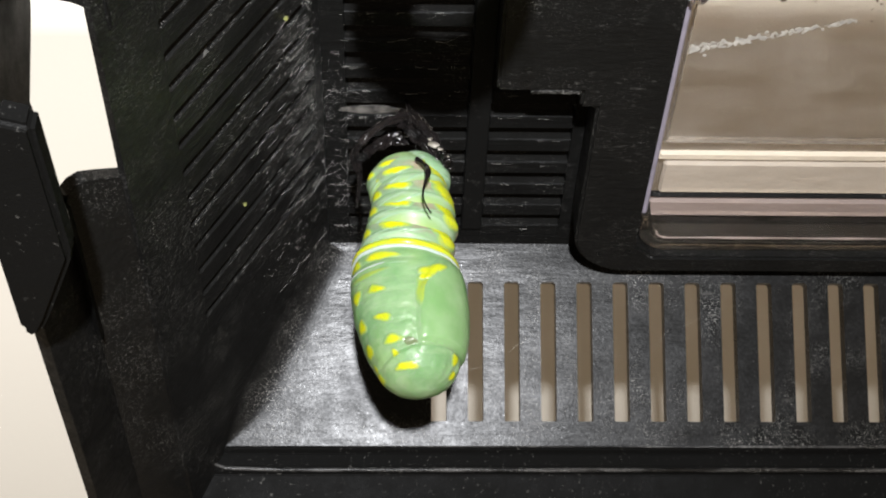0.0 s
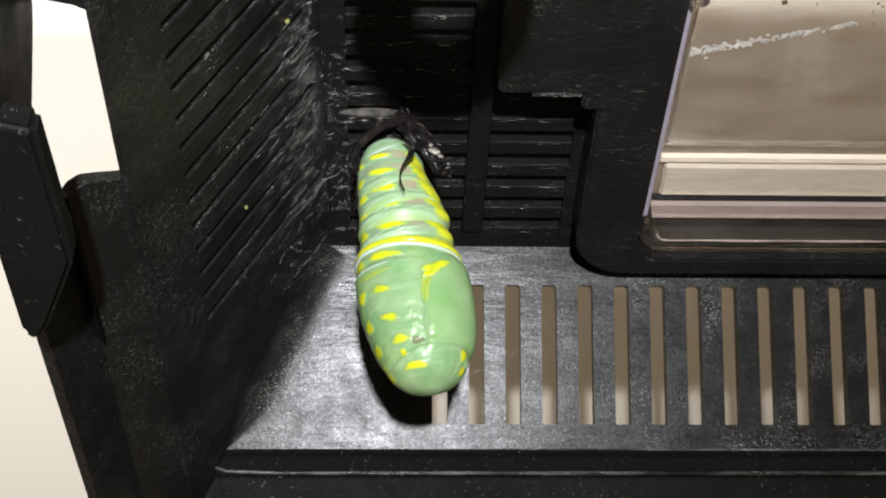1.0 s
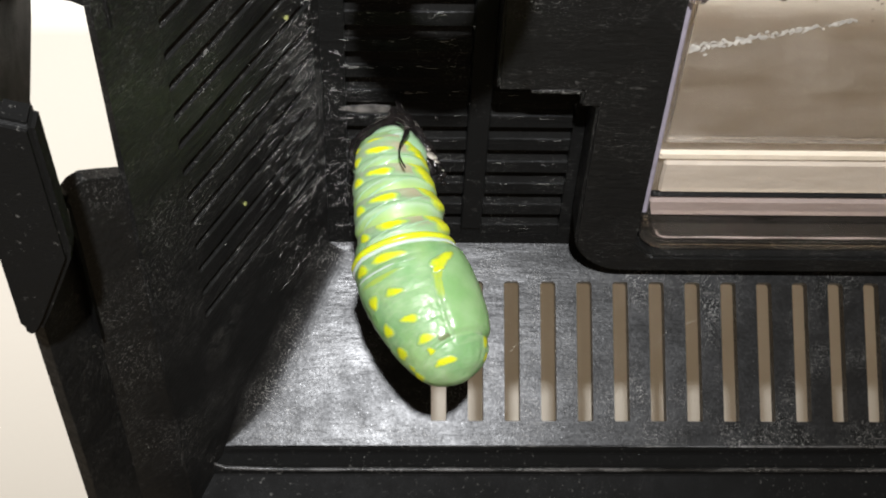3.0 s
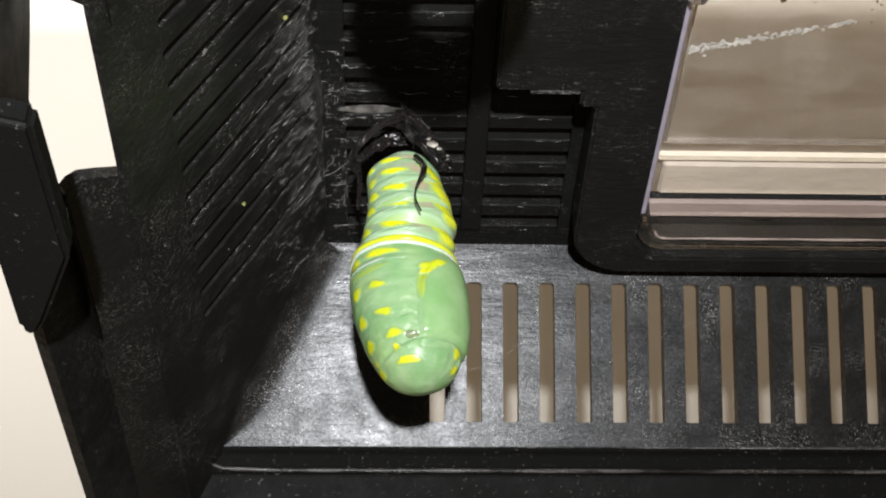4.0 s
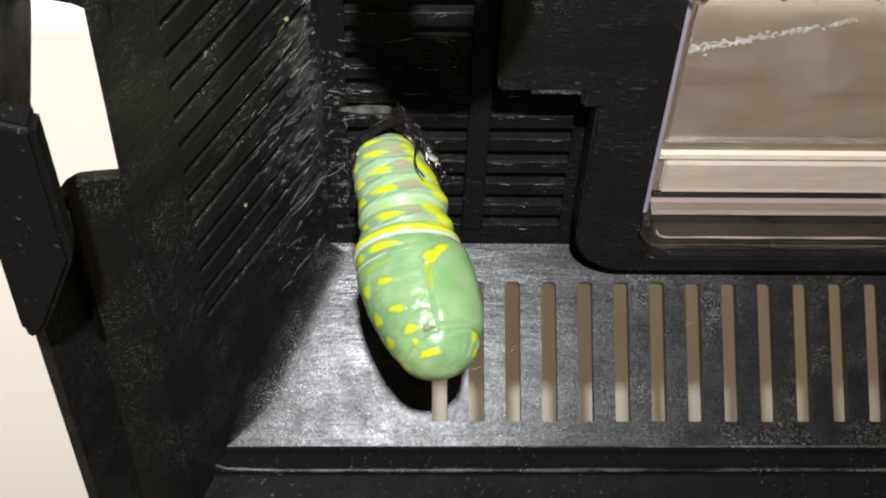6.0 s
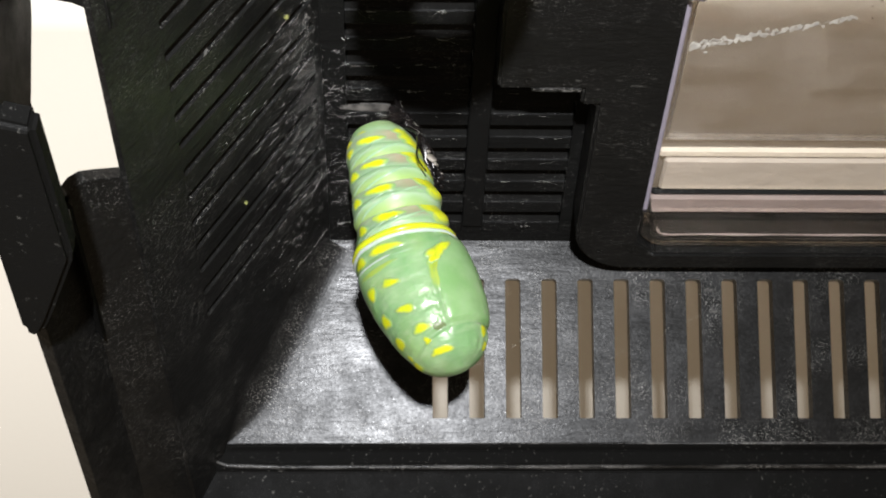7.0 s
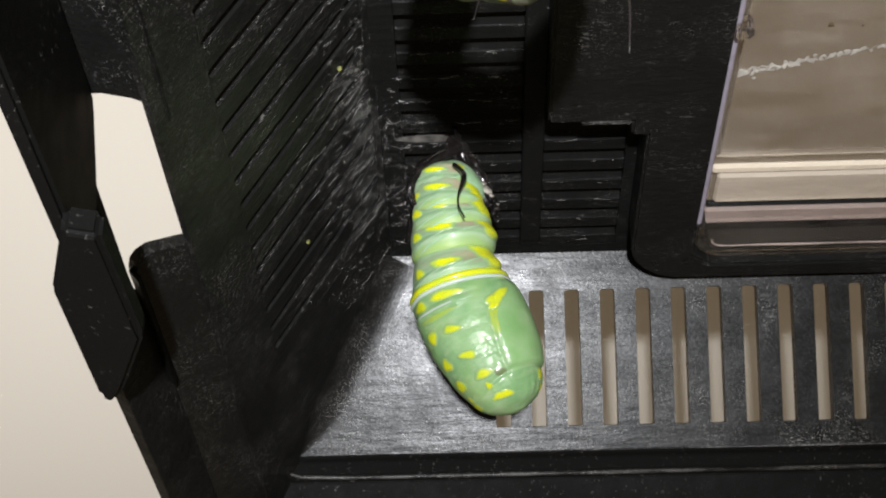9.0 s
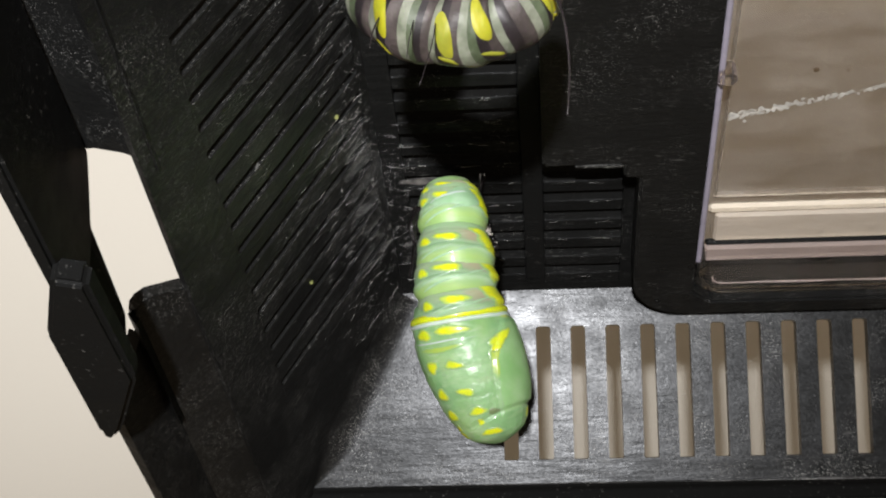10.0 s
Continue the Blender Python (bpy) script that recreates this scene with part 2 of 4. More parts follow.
def tube(bm, points, radius, n=8):
    """A tapering tube along points; radius(q) for q from 0 to 1."""
    pts = [Vector(p) for p in points]
    rings = []
    for i, p in enumerate(pts):
        d = (pts[min(i + 1, len(pts) - 1)] - pts[max(i - 1, 0)]).normalized()
        s = d.cross(Vector((0.3, 1, 0.2))).normalized()
        t = d.cross(s)
        r = radius(i / (len(pts) - 1))
        rings.append([bm.verts.new(p + (s * math.cos(2 * math.pi * k / n) + t * math.sin(2 * math.pi * k / n)) * r) for k in range(n)])
    for a, b in zip(rings, rings[1:]):
        for k in range(n):
            bm.faces.new((a[k], a[(k + 1) % n], b[(k + 1) % n], b[k]))
    bm.faces.new(rings[0]), bm.faces.new(list(reversed(rings[-1])))


class Panel:
    """A flat face of the lid: u and v run along it, w out of it towards the inside."""

    def __init__(self, origin, along, up, inward):
        self.o, self.a, self.b, self.n = Vector(origin), Vector(along), Vector(up), Vector(inward)

    def at(self, u, v, w=0.0):
        return self.o + self.a * u + self.b * v + self.n * w

    def box(self, bm, u0, u1, v0, v1, thick, w=0.0, bevel=0.0):
        solid(bm, [self.at(u0, v0, w), self.at(u1, v0, w), self.at(u1, v1, w), self.at(u0, v1, w)], self.n * -thick, bevel, 1)


FRONT = Panel((0, 0, 0), (1, 0, 0), (0, -SA, CA), (0, -CA, -SA))
LEFT = Panel((FOOT_X, 0, 0), (0, 1, 0), (SA, 0, CA), (CA, 0, -SA))
ROOF = Panel((0, 0, TOP), (1, 0, 0), (0, 1, 0), (0, 0, -1))
RIM = TOP / CA                # wall length from foot of the slots to the ceiling

# ---- backdrop ----
bm = bmesh.new()
LEAN = 0.42                    # the wall slopes over the lid
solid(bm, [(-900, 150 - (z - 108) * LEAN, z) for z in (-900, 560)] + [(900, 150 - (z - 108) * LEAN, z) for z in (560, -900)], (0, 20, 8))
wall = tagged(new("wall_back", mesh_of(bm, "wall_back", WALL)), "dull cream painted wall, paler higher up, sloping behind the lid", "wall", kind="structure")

# ---- the lid ----
lid = tagged(new("insect_keeper_lid"), "black moulded plastic insect keeper lid with slotted sloping walls", "lid")


def front_wall():
    bm = bmesh.new()
    FRONT.box(bm, 0, 126, 19.1, RIM + 1.5, 2.0)
    FRONT.box(bm, 0, 126, -3.4, 0, 2.0)
    FRONT.box(bm, -30, 0, -3.4, RIM + 1.5, 2.0)
    FRONT.box(bm, 122.1, 126, 0, 19.1, 2.0)
    wall = part("front_wall", bm, PLATE, lid, "scuffed black plastic wall with upright slots")
    bm = bmesh.new()
    side = [(-0.2, 0), (-0.06, 0.06), (0, 0.2), (0, 18.65), (-0.03, 18.82), (-0.13, 18.96), (-0.28, 19.06), (-0.45, 19.1)]
    solid(bm, [FRONT.at(u, v) for u, v in side + [(2.9 - u, v) for u, v in reversed(side)]], FRONT.n * -2.0)
    me = mesh_of(bm, "slat", PLATE)
    for k in range(24):
        ob = new("slat", me)
        ob.parent, ob.location = wall, ((2.1 + 5 * k) * K, 0, 0)
    return wall


def left_wall():
    pitch, wide = 4.25, 1.25
    first = -75.5 - 4 * pitch
    bm = bmesh.new()
    LEFT.box(bm, -137, 1.5, 23.0, RIM + 1.5, 2.0)
    LEFT.box(bm, first + 16 * pitch + 0.0, 3.0, -3.0, 23.0, 2.0)
    LEFT.box(bm, -137, first, -3.0, 23.0, 2.0)
    wall = part("end_wall", bm, SLATTED, lid, "dusty black plastic end wall with sloping slots")
    bm = bmesh.new()
    LEFT.box(bm, -137, 8.0, -11.3, -3.0, 0.8)
    part("lower_rail", bm, SLATTED, wall, "plain lower edge of the end wall")
    bm = bmesh.new()
    side = [(wide - 0.4, -3.0), (wide - 0.15, -2.88), (wide - 0.04, -2.7), (wide, -2.4), (wide, 22.4), (wide - 0.04, 22.7), (wide - 0.15, 22.88), (wide - 0.4, 23.0)]
    solid(bm, [LEFT.at(u, v) for u, v in side + [(wide + pitch - u, v) for u, v in reversed(side)]], LEFT.n * -2.0, 0.08, 1)
    me = mesh_of(bm, "slat", SLATTED)
    for k in range(16):
        ob = new("slat", me)
        ob.parent, ob.location = wall, (0, (first + pitch * k) * K, 0)
    return wall


def corner_fillet():
    """The rounded inside corner between the end wall and the front wall."""
    bm = bmesh.new()
    rows = []
    seam = Vector((SA / CA, -SA / CA, 1)).normalized()
    to_left = seam.cross(LEFT.n).normalized()
    to_left = to_left if to_left.y < 0 else -to_left
    to_front = seam.cross(FRONT.n).normalized()
    to_front = to_front if to_front.x > 0 else -to_front
    for k in range(13):
        z = -2.9 + 24.1 * k / 12
        r = (0.02, 0.45, 0.8, 1.0)[min(k, 3)]
        p = Vector((FOOT_X + z * SA / CA, -z * SA / CA, z))
        a, c, e = p + to_left * 4.0 * r + LEFT.n * 0.02, p, p + to_front * 3.6 * r + FRONT.n * 0.02
        rows.append([bm.verts.new(a * (1 - q) ** 2 + c * 2 * q * (1 - q) + e * q * q) for q in [i / 16 for i in range(17)]] + [bm.verts.new(p - LEFT.n - FRONT.n)])
    for a, c in zip(rows, rows[1:]):
        for i in range(18):
            bm.faces.new((a[i], a[(i + 1) % 18], c[(i + 1) % 18], c[i]))
    bm.faces.new(rows[-1])
    part("corner", bm, ROUND, lid, "rounded inner corner of the lid")


def ceiling():
    pitch, wide, thick = 4.3, 2.0, 2.6
    first = -38.6 - 12 * pitch - wide / 2
    last = first + 18 * pitch
    bm = bmesh.new()
    ROOF.box(bm, -15.5, -11.3, -137, -11, thick)
    top = part("top_panel", bm, CEIL, lid, "scratched black plastic top with rows of slots")
    for u0, u1, v0, v1 in ((3.9, 6.6, -137, -11), (17.2, 28, -137, -11), (28, 126, -18, -11), (-11.3, 3.9, last, -11), (6.6, 17.2, last, -11), (-11.3, 3.9, -137, first + wide), (6.6, 17.2, -137, first + wide)):
        bm = bmesh.new()
        ROOF.box(bm, u0, u1, v0, v1, thick)
        part("panel", bm, CEIL, top)
    for u0, u1 in ((-11.3, 3.9), (6.6, 17.2)):
        bm = bmesh.new()
        ROOF.box(bm, u0, u1, wide, pitch, thick, 0, 0.15)
        me = mesh_of(bm, "slat", CEIL)
        for k in range(18):
            ob = new("slat", me)
            ob.parent, ob.location = top, (0, (first + pitch * k) * K, 0)
    bm = bmesh.new()
    ROOF.box(bm, 3.9, 6.6, -137, -15.5, 1.0, 0.4, 0.15)
    part("rib", bm, SMOOTH, top)
    return top


def arc(cx, cy, r, a0, a1, n=8):
    return [(cx + r * math.cos(radians(a0 + (a1 - a0) * i / n)), cy + r * math.sin(radians(a0 + (a1 - a0) * i / n))) for i in range(n + 1)]


def door_frame():
    """The frame that hangs round the clear trap door."""
    low, high = 15.7, TOP - 0.01
    bm = bmesh.new()
    outline = [(6.6, -137), (6.6, -47.7), (16.6, -47.7), (16.6, -45.0), (18.6, -45.0), (18.6, -20.5)]
    outline += [(18.6 + 7.5 * (1 - math.cos(radians(a))), -20.5 + 7.5 * math.sin(radians(a))) for a in range(10, 91, 10)]
    outline += [(126, -13.0), (126, -16.2), (29.5, -16.2), (26.8, -18.7), (26.8, -137)]
    solid(bm, [(x, y, low) for x, y in outline], (0, 0, high - low), 0.35)
    frame_part = part("door_frame", bm, FRAMING, lid, "black plastic frame and hinge plate of the clear trap door")
    bm = bmesh.new()
    solid(bm, [(10.6, -47.9, low - 0.05), (16.5, -47.9, low - 0.05), (16.5, -47.35, low - 0.05), (10.6, -47.35, low - 0.05)], (0, 0, 0.6), 0.1)
    part("ledge", bm, HIGHLIT, frame_part, "pale edge with its highlight painted in")
    return frame_part


def clear_door():
    bm = bmesh.new()
    ROOF.box(bm, 27.4, 126, -137, -16.5, 1.4, -0.6, 0.3)
    pane = part("clear_door", bm, CLEAR, lid, "scratched clear plastic trap door")
    # stepped front rim, lip and side edge of the door
    # the black strip paints in a dark line refracted between the rims
    for v0, v1, low, mat in ((-31.4, -29.8, 0.35, FROST), (-29.5, -23.4, 0.45, STEPPED), (-23.3, -22.4, 0.5, SMOOTH), (-22.3, -18.9, 0.7, CLOUDY)):
        bm = bmesh.new()
        ROOF.box(bm, 29.6 if low == 0.45 else 28.6, 126, v0, v1, low + 0.55, low, 0.4)
        part("rim", bm, mat, pane)
    bm = bmesh.new()
    ROOF.box(bm, 27.0, 27.8, -137, -23.4, 4.4, 3.9, 0.2)
    part("edge", bm, RIMMED, pane)
    bm = bmesh.new()
    lip = [(126, -16.45), (31, -16.45)] + arc(31, -20.2, 3.75, 90, 180) + [(27.25, -23.2), (28.5, -23.2)] + arc(31, -20.8, 2.5, 180, 90) + [(126, -18.3)]
    solid(bm, [(x, y, TOP - 4.4) for x, y in lip], (0, 0, 4.9), 0.3)
    part("lip", bm, LIP, pane, "clear turned-down lip of the door")
    # two thin tubes put the bright glints of the clear lip into the shape
    for inset, high, fat in ((2.45, 4.3, 0.16), (0.5, 4.45, 0.13)):
        bm = bmesh.new()
        bend = [(100 - 3 * q, -16.5 - inset + 0.04 * math.sin(q * 1.7)) for q in range(24)] + arc(31, -20.5, 4.0 - inset, 90, 180)
        tube(bm, [(x, y, TOP - high) for x, y in bend], lambda q: fat * (0.8 + 0.3 * math.sin(q * 43)))
        part("rim_line", bm, CLOUDY if fat > 0.15 else LIP, pane)
    for u0, u1, v0, v1 in ((29.0, 29.5, -137, -33.0), (29.5, 126, -33.6, -33.0)):
        bm = bmesh.new()
        ROOF.box(bm, u0, u1, v0, v1, 0.9, 0.25, 0.15)
        part("rim_line", bm, CLEAR, pane)
    bm = bmesh.new()
    ROOF.box(bm, 26.9, 29.2, -62.5, -60.6, 3.0, 5.0, 0.5)
    part("hinge_pin", bm, LIP, pane)
    return pane


def skirt():
    bm = bmesh.new()
    # front: ledge, ridge and skirt below the wall
    prof = [(1.66, -3.0), (1.9, -3.2), (2.9, -3.4), (3.0, -5.2), (3.4, -5.5), (4.6, -5.7), (11.5, -19.5), (12.6, -19.2), (5.6, -4.0), (2.4, -1.6)]
    solid(bm, [(-31, y, z) for y, z in prof], (157, 0, 0), 0.12)
    skirt_part = part("front_skirt", bm, DEEP, lid, "lower rim of the lid with a moulded ridge")
    for line, fat in (([(-30.5, 1.2, -4.9), (-29.2, 2.5, -5.2), (-27.5, 3.2, -5.45), (-20, 3.35, -5.6), (126, 3.35, -5.6)], 0.28), ([(-26.5, 1.55, -3.0), (126, 1.55, -3.0)], 0.26)):
        bm = bmesh.new()
        tube(bm, line, lambda q: fat * min(1.0, 0.15 + 1.6 * q), 8)
        part("ridge", bm, HIGHLIT, skirt_part, "", True)
    bm = bmesh.new()
    # end: flange and skirt beyond the opening for the handle
    out, down = Vector((-6.0, 0, -4.6)), Vector((-3.0, 0, -6.6))
    hip = Vector((-31.0, 0, -8.8))
    n1, n2 = Vector((4.6, 0, -6.0)).normalized(), Vector((6.6, 0, -3.0)).normalized()
    tab = [(8.0, 0.0), (8.0, 1.0), (-59.6, 1.0), (-61.3, 0.98), (-62.5, 0.92), (-63.1, 0.82), (-63.2, 0.65), (-62.3, 0.42), (-60.9, 0.1), (-60.9, 0.0)]
    solid(bm, [hip + out * d + Vector((0, y, 0)) for y, d in tab], n1 * -1.6, 0.06)
    part("flange", bm, PLASTIC, lid, "sloping black rim with an opening for the handle")
    bm = bmesh.new()
    solid(bm, [hip + out * 0.99 + down * d + Vector((0, y, 0)) for y, d in ((8.0, 0.0), (8.0, 1.0), (-50.0, 1.0), (-55.0, 0.6), (-58.5, 0.0))], n2 * -1.6, 0.06)
    part("end_skirt", bm, PLASTIC, lid)
    # deep far edge of the opening, behind the flange
    bm = bmesh.new()
    edge = [(-32.4, -56.6, -4.7), (-34.2, -56.6, -5.1), (-35.6, -56.8, -5.6), (-36.7, -57.3, -6.6), (-37.4, -58.2, -8.0), (-37.7, -59.6, -10.0), (-37.6, -61.2, -12.0), (-37.3, -62.8, -13.7)]
    solid(bm, edge + [(x + 1.1, y, z - 1.4) for x, y, z in reversed(edge)], (0, 22, 0))
    part("opening_edge", bm, SMOOTH, lid, "rounded far edge of the handle opening")
    bm = bmesh.new()
    web = [(-30.6, -137, -8.6), (-30.6, -79.6, -8.6), (-31.2, -81.0, -8.5), (-32.2, -81.9, -8.3), (-33.6, -82.4, -8.0), (-36.4, -82.4, -7.3), (-37.4, -82.0, -7.0), (-38.6, -82.0, -6.7), (-38.6, -137, -6.7)]
    solid(bm, web, (0.4, 0, 1.6), 0.2)
    part("web", bm, PLASTIC, lid)


def handle():
    bm = bmesh.new()
    solid(bm, [(-37.2, y, z) for y, z in ((-137, -7.2), (-82.2, -7.2), (-81.0, -8.4), (-76.8, -14.0), (-75.2, -18.0), (-76.4, -21.0), (-79.8, -22.4), (-137, -22.4))], (-1.7, 0, 0), 0.4)
    arm = part("handle_arm", bm, SMOOTH, lid, "smooth black plastic carrying handle")
    bm = bmesh.new()
    solid(bm, [(-37.6, -82.0, -7.0), (-38.4, -74.3, -10.8), (-37.3, -63.2, -13.9), (-37.8, -58.0, -17.6), (-39.8, -62.0, -20.0), (-40.2, -74.0, -17.0), (-39.6, -82.0, -11.0)], (-0.9, 0, 0.5), 0.15)
    part("brace", bm, SMOOTH, arm)
    bm = bmesh.new()
    solid(bm, [(x, y, -24.3) for x, y in ((-37.3, -85), (-34.2, -84), (-33.9, -67), (-37.6, -57.6), (-38.7, -55.3), (-39.6, -54.6), (-40.5, -55.6), (-40.4, -75.5))], (0, 0, 3), 0.7, 3)
    part("latch", bm, SMOOTH, arm, "black plastic latch with worn edges")


front_wall(), left_wall(), corner_fillet(), ceiling(), door_frame(), clear_door(), skirt(), handle()


# ---- pupa ----
def lathe(bm, rows, n=40, close=(True, True), shape=None, middle=None):
    """Rings of (z, rx, ry) joined into a skin. shape(z, angle) scales the radius."""
    rings = []
    for z, rx, ry in rows:
        ring = []
        for i in range(n):
            a = 2 * math.pi * i / n
            k = shape(z, a) if shape else 1.0
            ring.append(bm.verts.new((rx * k * math.sin(a) + (middle(z) if middle else 0.0), -ry * k * math.cos(a), z)))
        rings.append(ring)
    for r, s in zip(rings, rings[1:]):
        for i in range(n):
            j = (i + 1) % n
            bm.faces.new((r[i], r[j], s[j], s[i]))
    if close[0]:
        bm.faces.new(rings[0])
    if close[1]:
        bm.faces.new(list(reversed(rings[-1])))


def smooth_rows(points, step=0.35):
    """Fine rows of (z, rx, ry) along coarse ones."""
    zs = [p[0] for p in points][::-1]
    out, z = [], points[0][0]
    grid = np.arange(points[-1][0], points[0][0] + 1e-6, step)[::-1]
    for z in grid:
        vals = []
        for c in (1, 2):
            f = [p[c] for p in points][::-1]
            vals.append(float(np.interp(z, zs, f)))
        out.append((float(z), *vals))
    sm = [list(r) for r in out]
    for _ in range(3):
        for i in range(1, len(sm) - 1):
            for c in (1, 2):
                sm[i][c] = (sm[i - 1][c] + 2 * sm[i][c] + sm[i + 1][c]) / 4
    return [tuple(r) for r in sm]


def radii(rows, z):
    zs = [r[0] for r in rows][::-1]
    return [float(np.interp(z, zs, [r[c] for r in rows][::-1])) for c in (1, 2)]


def patch(rows, z0, a0, dz, da, lift=0.06, shape=None, tilt=0.0, n=14, middle=None, power=1.0, loops=((0.3, 1.0), (0.55, 0.9), (0.75, 0.75), (0.9, 0.45))):
    """A low domed spot on a lathe's skin; a0 and da in degrees, 0 facing the front."""
    bm = bmesh.new()

    def at(z, a, w):
        rx, ry = radii(rows, z)
        k = shape(z, a) if shape else 1.0
        return Vector(((rx * k + w) * math.sin(a) + (middle(z) if middle else 0.0), -(ry * k + w) * math.cos(a), z))

    core = bm.verts.layers.float.new("core")
    mid = bm.verts.new(at(z0, radians(a0), lift))
    mid[core] = 1.0
    rings = []
    for q, w in [(q, lift * w) for q, w in loops] + [(1.0, -0.05)]:
        ring = []
        for i in range(n):
            t = 2 * math.pi * i / n
            wob = 1 + 0.12 * math.sin(3 * t + z0 * 7 + a0)
            da_i, dz_i = da * q * wob * math.copysign(abs(math.cos(t)) ** power, math.cos(t)), dz * q * wob * math.copysign(abs(math.sin(t)) ** power, math.sin(t))
            ring.append(bm.verts.new(at(z0 + dz_i + tilt * da_i / 20, radians(a0 + da_i), w)))
            ring[-1][core] = 1.0 - q
        rings.append(ring)
    for i in range(n):
        bm.faces.new((mid, rings[0][i], rings[0][(i + 1) % n]))
    for r, s in zip(rings, rings[1:]):
        for i in range(n):
            j = (i + 1) % n
            bm.faces.new((r[i], s[i], s[j], r[j]))
    return bm


pupa = tagged(new("butterfly_pupa"), "fresh jade green butterfly pupa with yellow spots, hanging from the lid", "pupa")

# the pupa's own heights: 0 a little above the waist band, downwards negative
THORAX = smooth_rows([(2.2, 4.7, 4.4), (1.2, 5.2, 4.9), (0, 5.65, 5.3), (-1, 5.9, 5.5), (-2.5, 6.1, 5.7), (-4.5, 6.25, 5.85), (-7.4, 6.1, 5.75), (-10.0, 5.75, 5.4), (-12.0, 5.25, 4.95), (-13.6, 4.65, 4.4), (-15.0, 4.05, 3.8), (-16.0, 3.25, 3.05), (-16.7, 2.2, 2.0), (-17.0, 0.7, 0.65)])
BAND_TILT = 0.85               # the rings of the skin lie aslant: lower on the wing side


def thorax_middle(z):
    """The axis of the lower body swings slightly to one side and back."""
    return float(np.interp(z, (-17, -13.5, -9, -4, 0, 2), (0.25, 0.05, -0.15, -0.35, -0.3, -0.2)))


FINE_THORAX = [(z, *radii(THORAX, z)) for z in [THORAX[0][0] + (THORAX[-1][0] - THORAX[0][0]) * i / 130 for i in range(131)]]


def wing_edge(z):
    """The angle, in degrees, at which the wing pad begins."""
    return float(np.interp(z, (-14.5, -12.3, -10, -7, -4.4, -2.5), (2, 3, 4.5, 10, 24, 40)))


def thorax_shape(z, a):
    a = (a + math.pi) % (2 * math.pi) - math.pi
    deg = math.degrees(a)
    wing = 1 / (1 + math.exp(-(deg - wing_edge(z)) / 1.6)) * (1 / (1 + math.exp((deg - 140) / 6)))
    depth = max(0.0, min(1.0, (-z - 2.1) / 0.9)) * max(0.0, min(1.0, (z + 14.4) / 1.6))
    cap = -13.55 + 0.35 * math.cos(a * 2.0) + 0.5 * math.sin(a)
    groove = math.exp(-((z - cap) / 0.26) ** 2) * max(0.0, min(1.0, (deg + 75) / 25))
    slant = z + BAND_TILT * math.sin(a)
    fold = -0.020 * math.exp(-((slant + 2.9) / 0.3) ** 2) + 0.012 * math.exp(-((slant + 3.5) / 0.5) ** 2)
    fold -= 0.010 * math.exp(-((slant + 7.2) / 0.35) ** 2) + 0.012 * math.exp(-((slant + 10.9) / 0.35) ** 2)
    fold *= 1 / (1 + math.exp((deg - 5) / 6))
    damp = 0.026 * noise.noise(Vector((a * 11, z * 1.9, 0.5))) * math.exp(-((deg + 3) / 9) ** 2) * math.exp(-((z + 10.4) / 2.4) ** 2)
    ring = Vector((math.cos(a), math.sin(a), z * 0.16))
    lumps = 0.016 * noise.noise(ring * 2.1) + 0.007 * noise.noise(ring * 5.3 + Vector((3, 1, 8))) * (1 - 0.6 * wing)
    knob = 0.06 * math.exp(-((deg - 80) / 15) ** 2 - ((z + 14.7) / 0.7) ** 2) + 0.03 * math.exp(-((deg - 30) / 10) ** 2 - ((z + 15.9) / 0.5) ** 2)
    wrinkle = 0.014 * math.sin(deg * 0.33) * math.exp(-((z + 15.6) / 0.9) ** 2) * (1 / (1 + math.exp(-(deg - 28) / 6)))
    rim = -0.022 * math.exp(-((deg - wing_edge(z) + 1.5) / 2.2) ** 2) * depth
    return 1 + (0.045 + 0.035 * max(0.0, math.sin(a))) * wing * depth + rim - 0.06 * groove + fold + wrinkle + knob + damp + lumps


def thorax_band(z0, z1, lift):
    """A raised band round the waist that follows its slant."""
    bm = bmesh.new()
    rows = []
    for i in range(9):
        ring = []
        for k in range(120):
            a = 2 * math.pi * k / 120
            edge = 0.05 * noise.noise(Vector((math.cos(a) * 3, math.sin(a) * 3, z0)))
            z = z0 + (z1 - z0) * i / 8 + edge - BAND_TILT * math.sin(a)
            rx, ry = radii(THORAX, z)
            s = thorax_shape(z, a)
            w = lift * math.sin(math.pi * i / 8) ** 0.6 - 0.02
            ring.append(bm.verts.new(((rx * s + w) * math.sin(a) + thorax_middle(z), -(ry * s + w) * math.cos(a), z)))
        rows.append(ring)
    for r, s in zip(rows, rows[1:]):
        for k in range(120):
            bm.faces.new((r[k], r[(k + 1) % 120], s[(k + 1) % 120], s[k]))
    return bm


